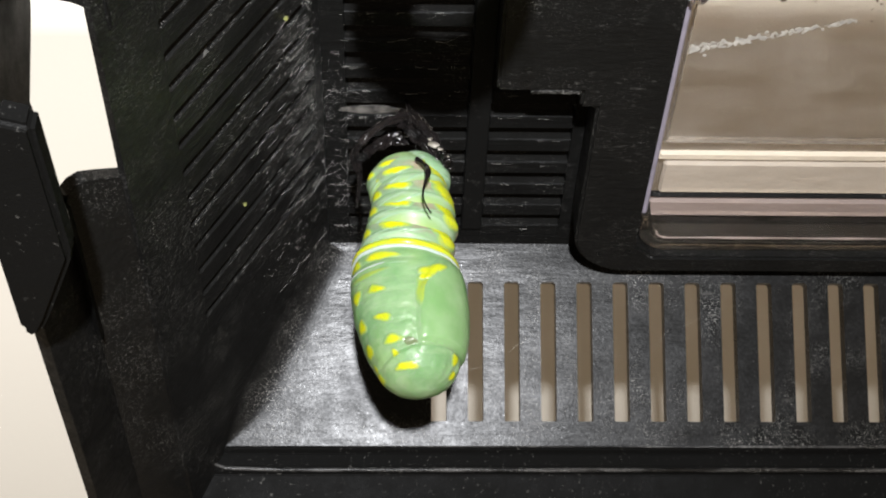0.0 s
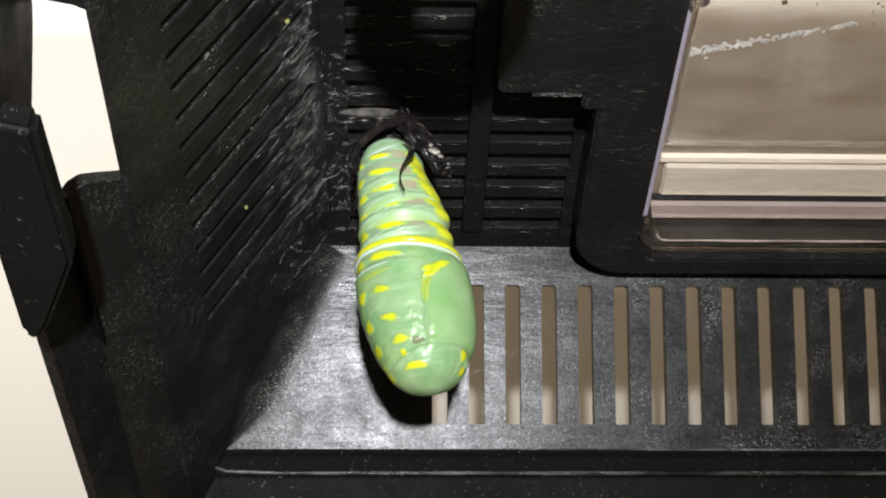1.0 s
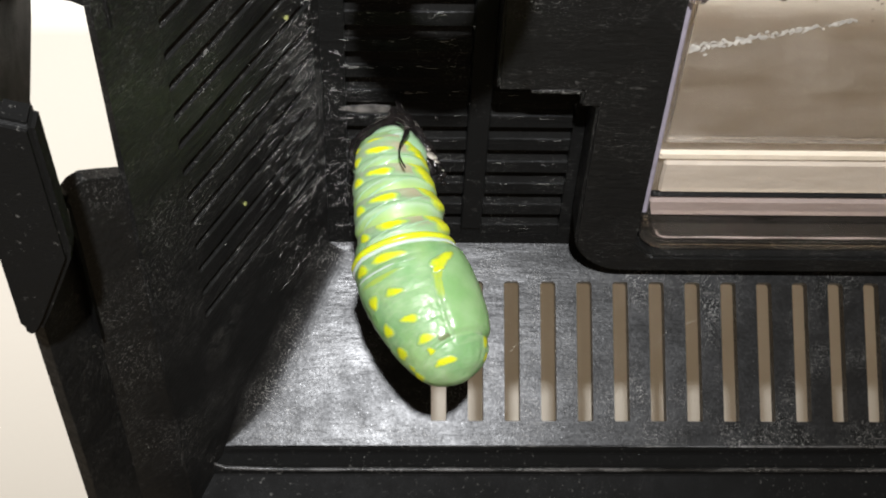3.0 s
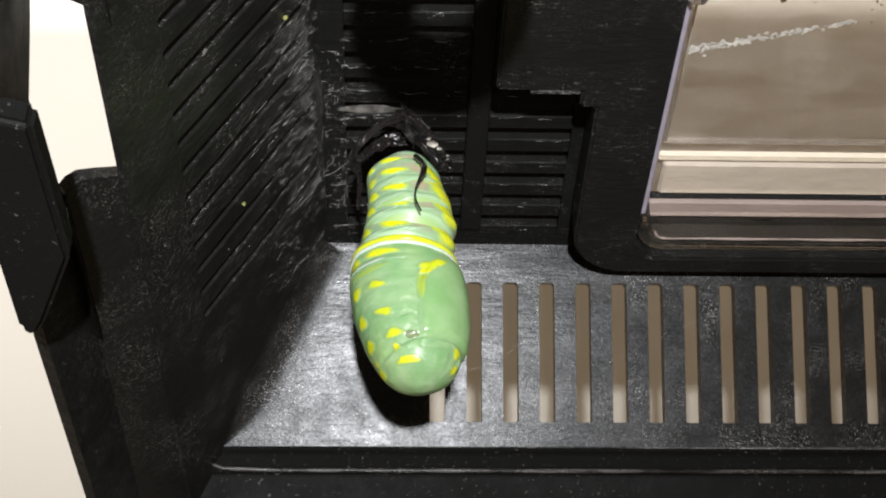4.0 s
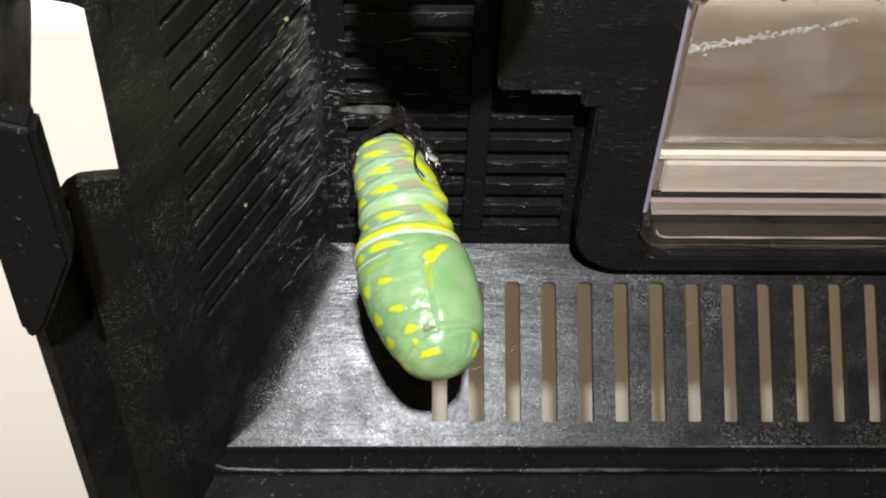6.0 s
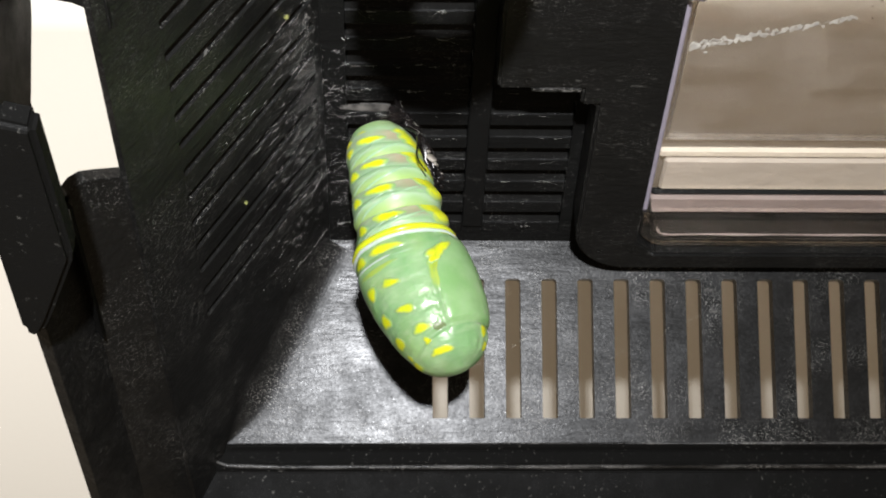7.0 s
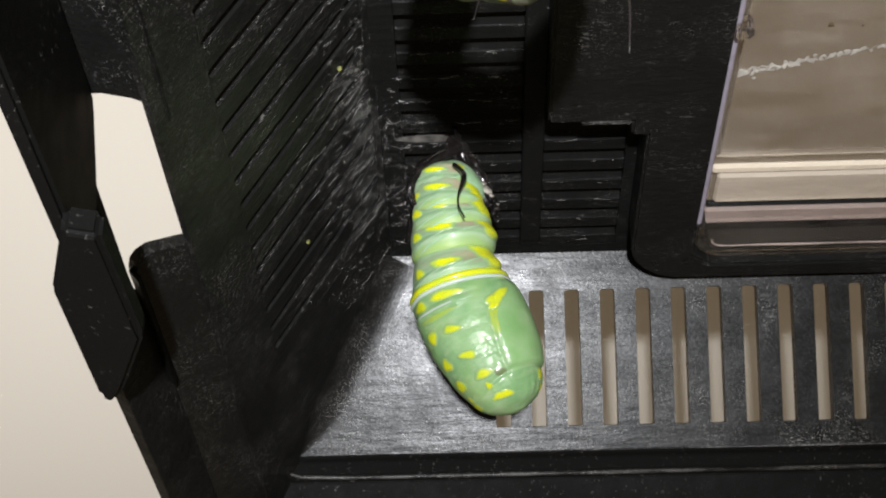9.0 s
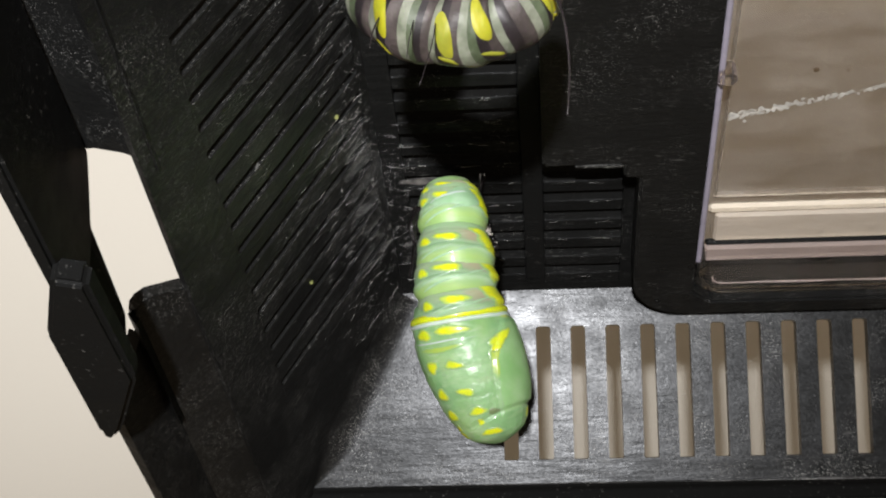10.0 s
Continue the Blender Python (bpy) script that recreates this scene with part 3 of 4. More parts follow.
def make_thorax():
    bm = bmesh.new()
    lathe(bm, FINE_THORAX, 200, shape=thorax_shape, middle=thorax_middle)
    body = part("thorax", bm, THORAX_SKIN, pupa, "smooth jade green lower body with wing pads", True)
    part("band", thorax_band(-0.15, -1.08, 0.34), YELLOW, body, "yellow waist band", True)
    part("band", thorax_band(-1.02, -1.58, 0.26), WHITE, body, "white waist band", True)
    # height, angle, half height, half width in degrees, slant
    for z, a, dz, da, tilt in ((-2.05, -27, 0.46, 17, -0.35), (-1.75, -66, 0.58, 11, -0.3), (-6.15, -36, 0.46, 9, -0.5), (-9.7, -34, 0.42, 9.5, -0.55), (-12.35, -30, 0.46, 11, -0.1), (-5.75, -66, 0.66, 8, 0.0), (-9.35, -69, 0.66, 8, 0.0), (-12.15, -75, 0.58, 10, 0.0), (-13.75, -33, 0.36, 5, 0),
                               (-15.25, -22, 0.34, 17, -0.1), (-14.9, -92, 0.5, 14, 0.1), (-13.9, -82, 0.4, 5, 0.1), (-14.2, 62, 0.55, 7, 0), (-15.6, 74, 0.34, 9, 0), (-4.4, 31, 0.50, 9, 0.5), (-4.9, 22, 0.62, 9, 0.4), (-5.6, 17, 0.40, 5, 0.1), (-1.25, 46, 0.95, 15, -0.30), (-0.7, 62, 0.7, 12, -0.2)):
        part("spot", patch(THORAX, z, a, dz * 1.45, da * 1.45, 0.19 if 0 < a < 45 and z < -3 else 0.05, thorax_shape, tilt, 26, thorax_middle), SPOT, body, "yellow spot", True)
    for z, a, dz, da, mat, label in ((-2.95, -50, 0.12, 34, WHITE, "pale crease"), (-3.55, -10, 0.08, 12, PALE, "pale crease"), (-12.9, -8, 0.42, 9.5, TEAL, "wet grey-green eye"), (-3.9, -48, 0.42, 34, TINGE, "lime band"), (-7.6, 12, 2.2, 8, TINGE, "yellowish patch by the wing"), (-6.4, 17, 1.5, 8, TINGE, "yellowish patch by the wing")):
        part("mark", patch(THORAX, z, a, dz, da, 0.012 if mat is TEAL else 0.045, thorax_shape, -0.2 if a < -5 else 0.1, 22, thorax_middle), mat, body, label, True)
    bm = bmesh.new()
    grid = []
    for i in range(61):
        z = -3.0 - 10.6 * i / 60
        line = []
        for k in range(61):
            e = wing_edge(z)
            deg = e + 1.5 + (128 - e) * k / 60
            rim = min(1.0, i / 5, (60 - i) / 5, k / 4, (60 - k) / 4)
            rx, ry = radii(THORAX, z)
            s, w, a = thorax_shape(z, radians(deg)), -0.05 + 0.16 * rim ** 0.6, radians(deg)
            line.append(bm.verts.new(((rx * s + w) * math.sin(a) + thorax_middle(z), -(ry * s + w) * math.cos(a), z)))
        grid.append(line)
    for p, q in zip(grid, grid[1:]):
        for k in range(60):
            bm.faces.new((p[k], p[k + 1], q[k + 1], q[k]))
    part("wing_pad", bm, WING, body, "smooth pale green wing pad", True)
    return body


def ring_skin():
    """Greyish by the spots, green below them, pale on the swollen lower fold and lime under it; taupe towards the wing side."""
    m, n, l, p = shader("abdomen_skin")
    where = n.new("ShaderNodeTexCoord").outputs["Object"]
    sep = n.new("ShaderNodeSeparateXYZ")
    l.new(where, sep.inputs[0])
    wob = ramp(n, l, noise_at(n, l, where, 300, 3), 0.3, 0.7, -0.00028, 0.00028)
    add = n.new("ShaderNodeMath")
    l.new(sep.outputs[2], add.inputs[0]), l.new(wob, add.inputs[1])
    lean = n.new("ShaderNodeMath")
    lean.operation = "MULTIPLY_ADD"
    lean.inputs[1].default_value = 0.15
    l.new(sep.outputs[0], lean.inputs[0]), l.new(add.outputs[0], lean.inputs[2])
    z = lean.outputs[0]
    cr = n.new("ShaderNodeValToRGB")
    l.new(ramp(n, l, z, -0.0042, 0.0032), cr.inputs[0])
    stops = [(-4.0, (0.24, 0.40, 0.14)), (-2.7, (0.285, 0.43, 0.14)), (-2.15, (0.26, 0.41, 0.18)), (-1.75, (0.31, 0.455, 0.28)), (-1.35, (0.235, 0.385, 0.20)), (-0.9, (0.19, 0.31, 0.18)), (0.0, (0.25, 0.33, 0.20)), (0.9, (0.25, 0.35, 0.21)), (1.5, (0.28, 0.43, 0.245)), (2.6, (0.24, 0.39, 0.16))]
    e = cr.color_ramp.elements
    for i, (at, col) in enumerate(stops):
        el = e[i] if i < 2 else e.new(1.0)
        el.position = (at + 4.2) / 7.4
        el.color = (*col, 1)
    base = cr.outputs[0]
    side = ramp(n, l, sep.outputs[0], -0.0006, 0.0012)
    zone = times(n, l, ramp(n, l, z, -0.0012, -0.0005), ramp(n, l, z, 0.0012, 0.0006))
    base = mixed(n, l, times(n, l, side, zone, ramp(n, l, noise_at(n, l, where, 330, 3), 0.3, 0.55, 0.35, 0.9)), base, (0.34, 0.28, 0.19))
    base = mixed(n, l, ramp(n, l, noise_at(n, l, where, 420, 4, (0.5, 0.5, 3)), 0.52, 0.75, 0.0, 0.3), base, (0.36, 0.50, 0.36))
    l.new(base, p.inputs["Base Color"])
    p.inputs["Roughness"].default_value = 0.46
    p.inputs["Subsurface Weight"].default_value, p.inputs["Subsurface Scale"].default_value = 0.3, 0.0012
    p.inputs["Subsurface Radius"].default_value = (0.6, 1.0, 0.5)
    p.inputs["Coat Weight"].default_value, p.inputs["Coat Roughness"].default_value = 0.10, 0.12
    bump(n, l, noise_at(n, l, where, 600, 4, (0.6, 0.6, 2.8)), 0.3, 0.0002, p)
    return m


RING_SKIN = ring_skin()


def make_ring(i, r, low=1.0, high=1.0):
    """One telescoping ring of the abdomen, r at its row of spots; its lower fold laps over the next one. low, high: how far down and up it reaches."""
    rows = smooth_rows([(z * high if z > 0 else z * low, *rr) for z, *rr in [(3.2, r - 1.30, r * 0.94 - 1.30), (2.4, r - 0.85, r * 0.94 - 0.85), (1.5, r - 0.34, r * 0.94 - 0.34), (0.8, r - 0.10, r * 0.94 - 0.10), (0, r, r * 0.94), (-0.7, r + 0.06, r * 0.94 + 0.06), (-1.3, r + 0.16, r * 0.94 + 0.16), (-1.8, r + 0.26, r * 0.94 + 0.26), (-2.3, r + 0.18, r * 0.94 + 0.18), (-2.9, r, r * 0.94), (-4.4, r - 0.55, r * 0.94 - 0.55)]], 0.12)

    def bulge(z, a):
        slant = z + 0.15 * r * math.sin(a)
        wave = 0.020 * noise.noise(Vector((math.cos(a) * 1.6, math.sin(a) * 1.6, i * 3.1))) + 0.012 * math.sin(7 * a + i) * math.exp(-((slant + 1.7) / 0.7) ** 2)
        lat = 0.035 * math.exp(-((math.degrees((a + math.pi) % (2 * math.pi) - math.pi) - 66) / 24) ** 2) * math.exp(-((z + 0.9) / 1.4) ** 2)
        crease = -0.022 * math.exp(-((slant + 1.02) / 0.2) ** 2) - 0.012 * math.exp(-((slant - 0.95) / 0.18) ** 2)
        return 1 + wave + lat + crease

    bm = bmesh.new()
    lathe(bm, rows, 96, shape=bulge)
    ring = part("abdomen_ring", bm, RING_SKIN, pupa, "pale green abdomen ring with yellow spots", True)
    k = r / 5.3
    rng = random.Random(30 + i)
    for z, a, dz, da, tilt in ((0.0, -18, 0.52, 19, -0.3), (0.15, -62, 0.60, 10, -0.2), (0.45, 42, 0.60, 17, -0.25), (-0.5, 50, 1.10, 16, -0.35), (-1.5, 58, 0.95, 18, -0.3)):
        part("spot", patch(rows, z * (low if z < 0 else 1), a + rng.uniform(-2, 2), dz * k * rng.uniform(1.3, 1.5), da * rng.uniform(1.3, 1.5), 0.05, bulge, tilt, 26), SPOT, ring, "yellow spot", True)
    for z, a, dz, da, tilt, mat in ((-1.60, -44, 0.13, 34, 0.28, PALE), (-1.72, 14, 0.13, 24, 0.3, PALE), (-2.45, -30, 0.16, 40, 0.25, PALE)):
        part("crease", patch(rows, z * low, a, dz, da, 0.05, bulge, tilt, 24), mat, ring, "pale raised crease", True)
    return ring


def make_cap(r):
    """The blunt tail end above the rings."""
    rows = smooth_rows([(1.55, 0.15, 0.15), (1.4, r * 0.36, r * 0.34), (1.0, r * 0.56, r * 0.53), (0.4, r * 0.74, r * 0.70), (-0.5, r * 0.90, r * 0.85), (-1.6, r * 1.02, r * 0.96), (-2.6, r * 1.09, r * 1.02), (-3.3, r * 1.08, r * 1.01), (-4.0, r * 0.98, r * 0.92)], 0.12)
    fold = lambda z, a: 1 + 0.02 * noise.noise(Vector((math.cos(a) * 1.5, math.sin(a) * 1.5, 2.0))) - 0.03 * math.exp(-((z + 0.5 + 0.3 * math.sin(a)) / 0.16) ** 2)
    bm = bmesh.new()
    lathe(bm, rows, 96, shape=fold)
    top = part("tail_cap", bm, PALE, pupa, "pale minty green blunt tail end", True)
    part("crease", patch(rows, -1.9, -20, 0.16, 50, 0.03, fold, 0.2, 24), WHITE, top, "white fold", True)
    part("crease", patch(rows, -0.85, -10, 0.10, 44, 0.02, fold, 0.2, 24), TEAL, top, "greyish fold", True)
    return top


thorax = make_thorax()
RINGS = [make_ring(i, *size) for i, size in enumerate(((5.15, 0.5), (5.0, 0.66), (4.6, 1.0), (4.2, 1.0), (3.8, 1.0, 0.5)))]
CAP = make_cap(3.55)


def curve_at(path, q):
    """A point and the direction on a smooth path, q from 0 to 1."""
    pts = [Vector(p) for p in path]
    x = q * (len(pts) - 1)
    i = min(int(x), len(pts) - 2)
    f = x - i
    p0, p1, p2, p3 = pts[max(i - 1, 0)], pts[i], pts[i + 1], pts[min(i + 2, len(pts) - 1)]
    at = 0.5 * (2 * p1 + (p2 - p0) * f + (2 * p0 - 5 * p1 + 4 * p2 - p3) * f * f + (3 * p1 - p0 - 3 * p2 + p3) * f ** 3)
    d = 0.5 * ((p2 - p0) + 2 * (2 * p0 - 5 * p1 + 4 * p2 - p3) * f + 3 * (3 * p1 - p0 - 3 * p2 + p3) * f * f)
    return at, d.normalized()


def ribbon(bm, path, wide, thick, pleats, bow, seed, n=48, m=28):
    """A crumpled strip of skin along path, wide(q) across, pleated lengthwise and bowed back at its sides."""
    grids = []
    for under in (0.0, 1.0):
        grid = []
        for i in range(n + 1):
            q = i / n
            p, d = curve_at(path, q)
            out = Vector((0.15, -1, 0.1))
            side = d.cross(out).normalized()
            out = side.cross(d).normalized()
            out = out if out.y < 0 else -out
            row = []
            for k in range(m + 1):
                e = 2 * k / m - 1
                where = Vector((e * 1.4, q * 3.2, seed))
                pleat = math.sin(pleats * math.pi * (e + 0.35 * noise.noise(where)) + 1.5 * noise.noise(where * 1.7)) * thick * 1.1
                rough = 0.35 * wide(q) * noise.noise(where * 2.3) + 0.12 * noise.noise(where * 6.0)
                reach = wide(q) * (1 + 0.22 * noise.noise(Vector((q * 9, e * 0.6, seed + 4))))
                row.append(bm.verts.new(p + side * (e * reach) + out * (pleat + rough - bow * e * e - under * thick)))
            grid.append(row)
        grids.append(grid)
    for g in grids:
        for i in range(n):
            for k in range(m):
                bm.faces.new((g[i][k], g[i][k + 1], g[i + 1][k + 1], g[i + 1][k]))
    f, b = grids
    rim = [(i, 0) for i in range(n)] + [(n, k) for k in range(m)] + [(i, m) for i in range(n, 0, -1)] + [(0, k) for k in range(m, 0, -1)]
    for (i, k), (p, q) in zip(rim, rim[1:] + rim[:1]):
        bm.faces.new((f[i][k], f[p][q], b[p][q], b[i][k]))


def shed_skin():
    """The crumpled black larval skin at the top of the pupa: a pleated bunch down one shoulder, a collar round the other, a spine on top."""
    rng = random.Random(4)
    bunch = [(-1.1, -0.6, 4.9), (-0.4, -1.2, 4.0), (0.4, -1.8, 2.5), (1.3, -2.3, 0.9), (2.4, -2.4, -0.9), (3.4, -2.1, -2.7), (4.1, -1.6, -4.4)]
    bm = bmesh.new()
    ribbon(bm, bunch, lambda q: 1.95 * min(1.0, 0.35 + 3.0 * q) * (1.0 - 0.55 * max(0.0, q - 0.5) * 2), 0.13, 3.6, 0.9, 1.0)
    base = part("shed_skin", bm, BLACK, pupa, "crumpled pleated black shed larval skin", True)
    # web of skin behind the tail end, and the collar that runs down its other side
    bm = bmesh.new()
    ribbon(bm, [(1.6, 0.6, 1.6), (-0.6, 0.9, 2.0), (-2.6, 0.9, 1.4), (-4.4, 0.6, 0.0), (-5.2, 0.2, -1.6)], lambda q: 1.7 * (1 - 0.55 * q), 0.12, 2.2, 0.3, 7.0)
    part("web", bm, BLACK, base, "", True)
    for path, wide, seed in (([(0.0, -2.0, 2.9), (-1.5, -2.6, 1.7), (-3.3, -2.7, 0.4), (-5.1, -2.3, -1.2), (-6.2, -1.8, -2.9), (-6.2, -1.5, -4.5), (-5.6, -1.4, -5.9)], 0.78, 2.0), ([(-5.8, -0.9, -3.8), (-5.6, -0.6, -6.0), (-5.7, -0.2, -8.2), (-5.9, 0.2, -10.2)], 0.34, 5.0)):
        bm = bmesh.new()
        ribbon(bm, path, lambda q: wide * (1 - 0.5 * q), 0.10, 1.6, 0.25, seed, 40, 12)
        part("collar", bm, BLACK, base, "thin black rim of the split skin", True)
    bm = bmesh.new()
    spine = [(0.0, -0.8, 3.4), (0.1, -0.4, 5.0), (-0.3, 0.0, 6.8), (-0.4, 0.3, 8.6)]
    tube(bm, [curve_at(spine, q / 20)[0] for q in range(21)], lambda q: 0.40 * (1 - q) ** 0.7 + 0.09, 9)
    part("spine", bm, BLACK, base, "", True)
    for n in range(16):                        # loose fibres and folds along the bunch
        bm = bmesh.new()
        q0, far = rng.uniform(0.0, 0.75), rng.uniform(0.12, 0.3)
        off = Vector((rng.uniform(-0.9, 0.9), rng.uniform(-0.45, 0.0), rng.uniform(-0.6, 0.6)))
        swing = Vector((rng.uniform(-0.8, 0.8), rng.uniform(-0.3, 0.3), rng.uniform(-0.6, 0.6)))
        line = [curve_at(bunch, min(1.0, q0 + far * k / 14))[0] + off + swing * (k / 14) ** 2 + Vector((0.06 * math.sin(k * 0.9 + n), 0, 0.05 * math.sin(k * 1.3))) for k in range(15)]
        fat = rng.uniform(0.04, 0.10)
        tube(bm, line, lambda q: fat * (0.35 + 0.65 * math.sin(math.pi * q)), 6)
        part("fold", bm, BLACK, base, "", True)
    for x, y, z, r in ((4.1, -2.1, -3.9, 0.5), (4.6, -1.9, -4.7, 0.55), (4.2, -1.9, -5.4, 0.4), (4.9, -1.6, -5.6, 0.35)):
        bm = bmesh.new()
        bmesh.ops.create_icosphere(bm, subdivisions=3, radius=r)
        for v in bm.verts:
            v.co = v.co * (1 + 0.5 * noise.noise(v.co * 2.2 + Vector((x, z, 0)))) + Vector((x, y, z))
        part("knob", bm, BLACK, base, "glossy shrivelled black lump", True)
    for x, y, z, r in ((3.0, -2.9, -2.9, 0.62), (2.5, -3.0, -2.2, 0.26), (3.7, -2.6, -3.4, 0.30), (4.6, -2.3, -4.3, 0.14)):
        bm = bmesh.new()
        rim = [r * (0.7 + 0.6 * rng.random()) for _ in range(9)]
        curl = [rng.uniform(-0.2, 0.2) for _ in range(9)]
        solid(bm, [(x + rim[k] * math.cos(k * 0.698), y + curl[k] * r, z + 0.8 * rim[k] * math.sin(k * 0.698)) for k in range(9)], (0, 0.07, 0))
        part("pale_flake", bm, FLAKE, base, "whitish flake of old skin", True)
    return base


skin_part = shed_skin()
bm = bmesh.new()
tube(bm, [curve_at([(-0.4, 0.6, 9.4), (0.2, 0.3, 8.4), (0.6, 0.0, 7.2), (0.5, -0.3, 5.9), (0.1, -0.5, 4.5), (-0.3, -0.5, 3.0), (-0.3, -0.3, 1.5), (0.3, 0, 0)], q / 30)[0] for q in range(31)], lambda q: 0.20 * math.exp(-((q - 0.40) / 0.13) ** 2) + 0.10 + 0.22 * (1 - q) ** 2)
strand = part("skin_strand", bm, BLACK, pupa, "dangling black shred of shed skin", True)


# ---- caterpillar ----
caterpillar = tagged(new("caterpillar"), "striped yellow, black and white caterpillar hanging curled under the lid", "caterpillar")


def make_caterpillar():
    path = [(-1.5, -102.5, 20.6), (-1.6, -102.4, 16.8), (-2.0, -102.0, 12.4), (-2.8, -101.7, 8.0), (-3.8, -101.5, 3.6), (-4.7, -101.5, -0.5), (-5.3, -101.6, -4.2), (-6.1, -103.2, -8.1),
            (-4.5, -104.0, -11.9), (-0.7, -104.0, -13.5), (3.2, -104.0, -12.8), (6.0, -104.0, -9.9), (7.6, -104.0, -6.4)]
    count = 12
    mix = random.Random(8)

    def skin_point(q, a, lift=0.0):
        p, d = curve_at(path, q)
        side = Vector((0, 1, 0))
        up = d.cross(side).normalized()
        fold = 0.5 * abs(math.sin(math.pi * q * count)) ** 0.6 + 0.25 * noise.noise(Vector((q * 60, math.cos(a) * 1.5, math.sin(a) * 1.5)))
        r = (2.9 + fold) * min(1.0, 0.55 + 5.0 * min(q, 1 - q)) + lift
        slant = 0.026 * math.sin(a + 0.5) + 0.005 * math.sin(2 * a + q * 34)
        p2, _ = curve_at(path, max(0.0, min(1.0, q + slant)))
        return p2 + (side * math.cos(a) + up * math.sin(a)) * r

    for s in range(count):
        seg, start = None, 0.0
        stripes = [(m, w * mix.uniform(0.7, 1.35)) for m, w in ((DULL, 0.8), (DARK, 1.1), (GREY, 1.3), (DULL, 0.8), (MINT, 0.7), (DARK, 0.6), (GREY, 0.7))]
        whole = sum(w for _, w in stripes)
        for mat, wide in stripes:
            bm = bmesh.new()
            rings = [[bm.verts.new(skin_point((s + (start + wide * k / 3) / whole) / count, 2 * math.pi * i / 48)) for i in range(48)] for k in range(4)]
            start += wide
            for a, b in zip(rings, rings[1:]):
                for i in range(48):
                    bm.faces.new((a[i], a[(i + 1) % 48], b[(i + 1) % 48], b[i]))
            if seg is None:
                seg = part("segment", bm, mat, caterpillar, "striped body segment", True)
            else:
                part("stripe", bm, mat, seg, "", True)
        for a0, da, at, dq in ((4.05 + mix.uniform(-0.25, 0.25), 0.52 * mix.uniform(0.8, 1.2), 0.22, 0.011), (4.95 + mix.uniform(-0.1, 0.1), 0.15, 0.27, 0.007)):
            bm = bmesh.new()
            q0 = (s + at - {10: 0.42, 11: 0.3}.get(s, 0.0)) / count
            tilt = 0.008
            mid = bm.verts.new(skin_point(q0, a0, 0.09))
            loops = [[bm.verts.new(skin_point(q0 + f * (dq * (1 + 0.1 * math.sin(3 * t + s)) * math.sin(t) + tilt * math.cos(t)), a0 + f * da * math.cos(t), w)) for t in [2 * math.pi * i / 30 for i in range(30)]] for f, w in ((0.35, 0.09), (0.7, 0.07), (1.0, 0.01))]
            for i in range(30):
                bm.faces.new((mid, loops[0][i], loops[0][(i + 1) % 30]))
            for one, two in zip(loops, loops[1:]):
                for i in range(30):
                    bm.faces.new((one[i], two[i], two[(i + 1) % 30], one[(i + 1) % 30]))
            part("spot", bm, OCHRE, seg, "yellow spot", True)
    bm = bmesh.new()
    bmesh.ops.create_uvsphere(bm, u_segments=20, v_segments=12, radius=1.9, matrix=Matrix.Translation(curve_at(path, 0.99)[0]))
    part("head", bm, DARK, caterpillar, "", True)
    for pts, fat in (([(7.7, -106.3, -12.2), (8.5, -107.1, -16.1), (8.8, -106.3, -20.4), (8.5, -105.6, -24.6)], 0.24),
                     ([(-1.5, -106.3, -15.4), (-1.7, -107.1, -18.4), (-2.5, -107.1, -22.4)], 0.11),
                     ([(-3.2, -106.3, -14.7), (-3.4, -107.1, -17.3), (-3.6, -107.1, -19.6)], 0.11),
                     ([(-5.8, -105.6, -13.0), (-6.4, -106.3, -15.8), (-6.6, -106.3, -17.7)], 0.16)):
        bm = bmesh.new()
        tube(bm, [curve_at(pts, q / 10)[0] for q in range(11)], lambda q: 0.6 * fat * (1 - 0.6 * q))
        part("filament", bm, DARK, caterpillar, "soft grey filament", True)


make_caterpillar()


# ---- silk and specks ----
SILK = skin("white_silk", (0.45, 0.45, 0.43), (0.85, 0.85, 0.82), 900, 0.5, 0.0, 0.0, 0.0)
rng = random.Random(11)


def thread(bm, start, end, sag, fat):
    a, b = Vector(start), Vector(end)
    pts = []
    for i in range(9):
        q = i / 8
        w = Vector((noise.noise(a * 0.7 + Vector((q * 3, 0, 0))), noise.noise(a * 0.7 + Vector((0, q * 3, 2))), noise.noise(a * 0.7 + Vector((4, 0, q * 3)))))
        pts.append(a.lerp(b, q) + Vector((0, 0, -sag * math.sin(math.pi * q))) + w * 0.07 * (b - a).length * math.sin(math.pi * q))
    tube(bm, pts, lambda q: fat, 4)


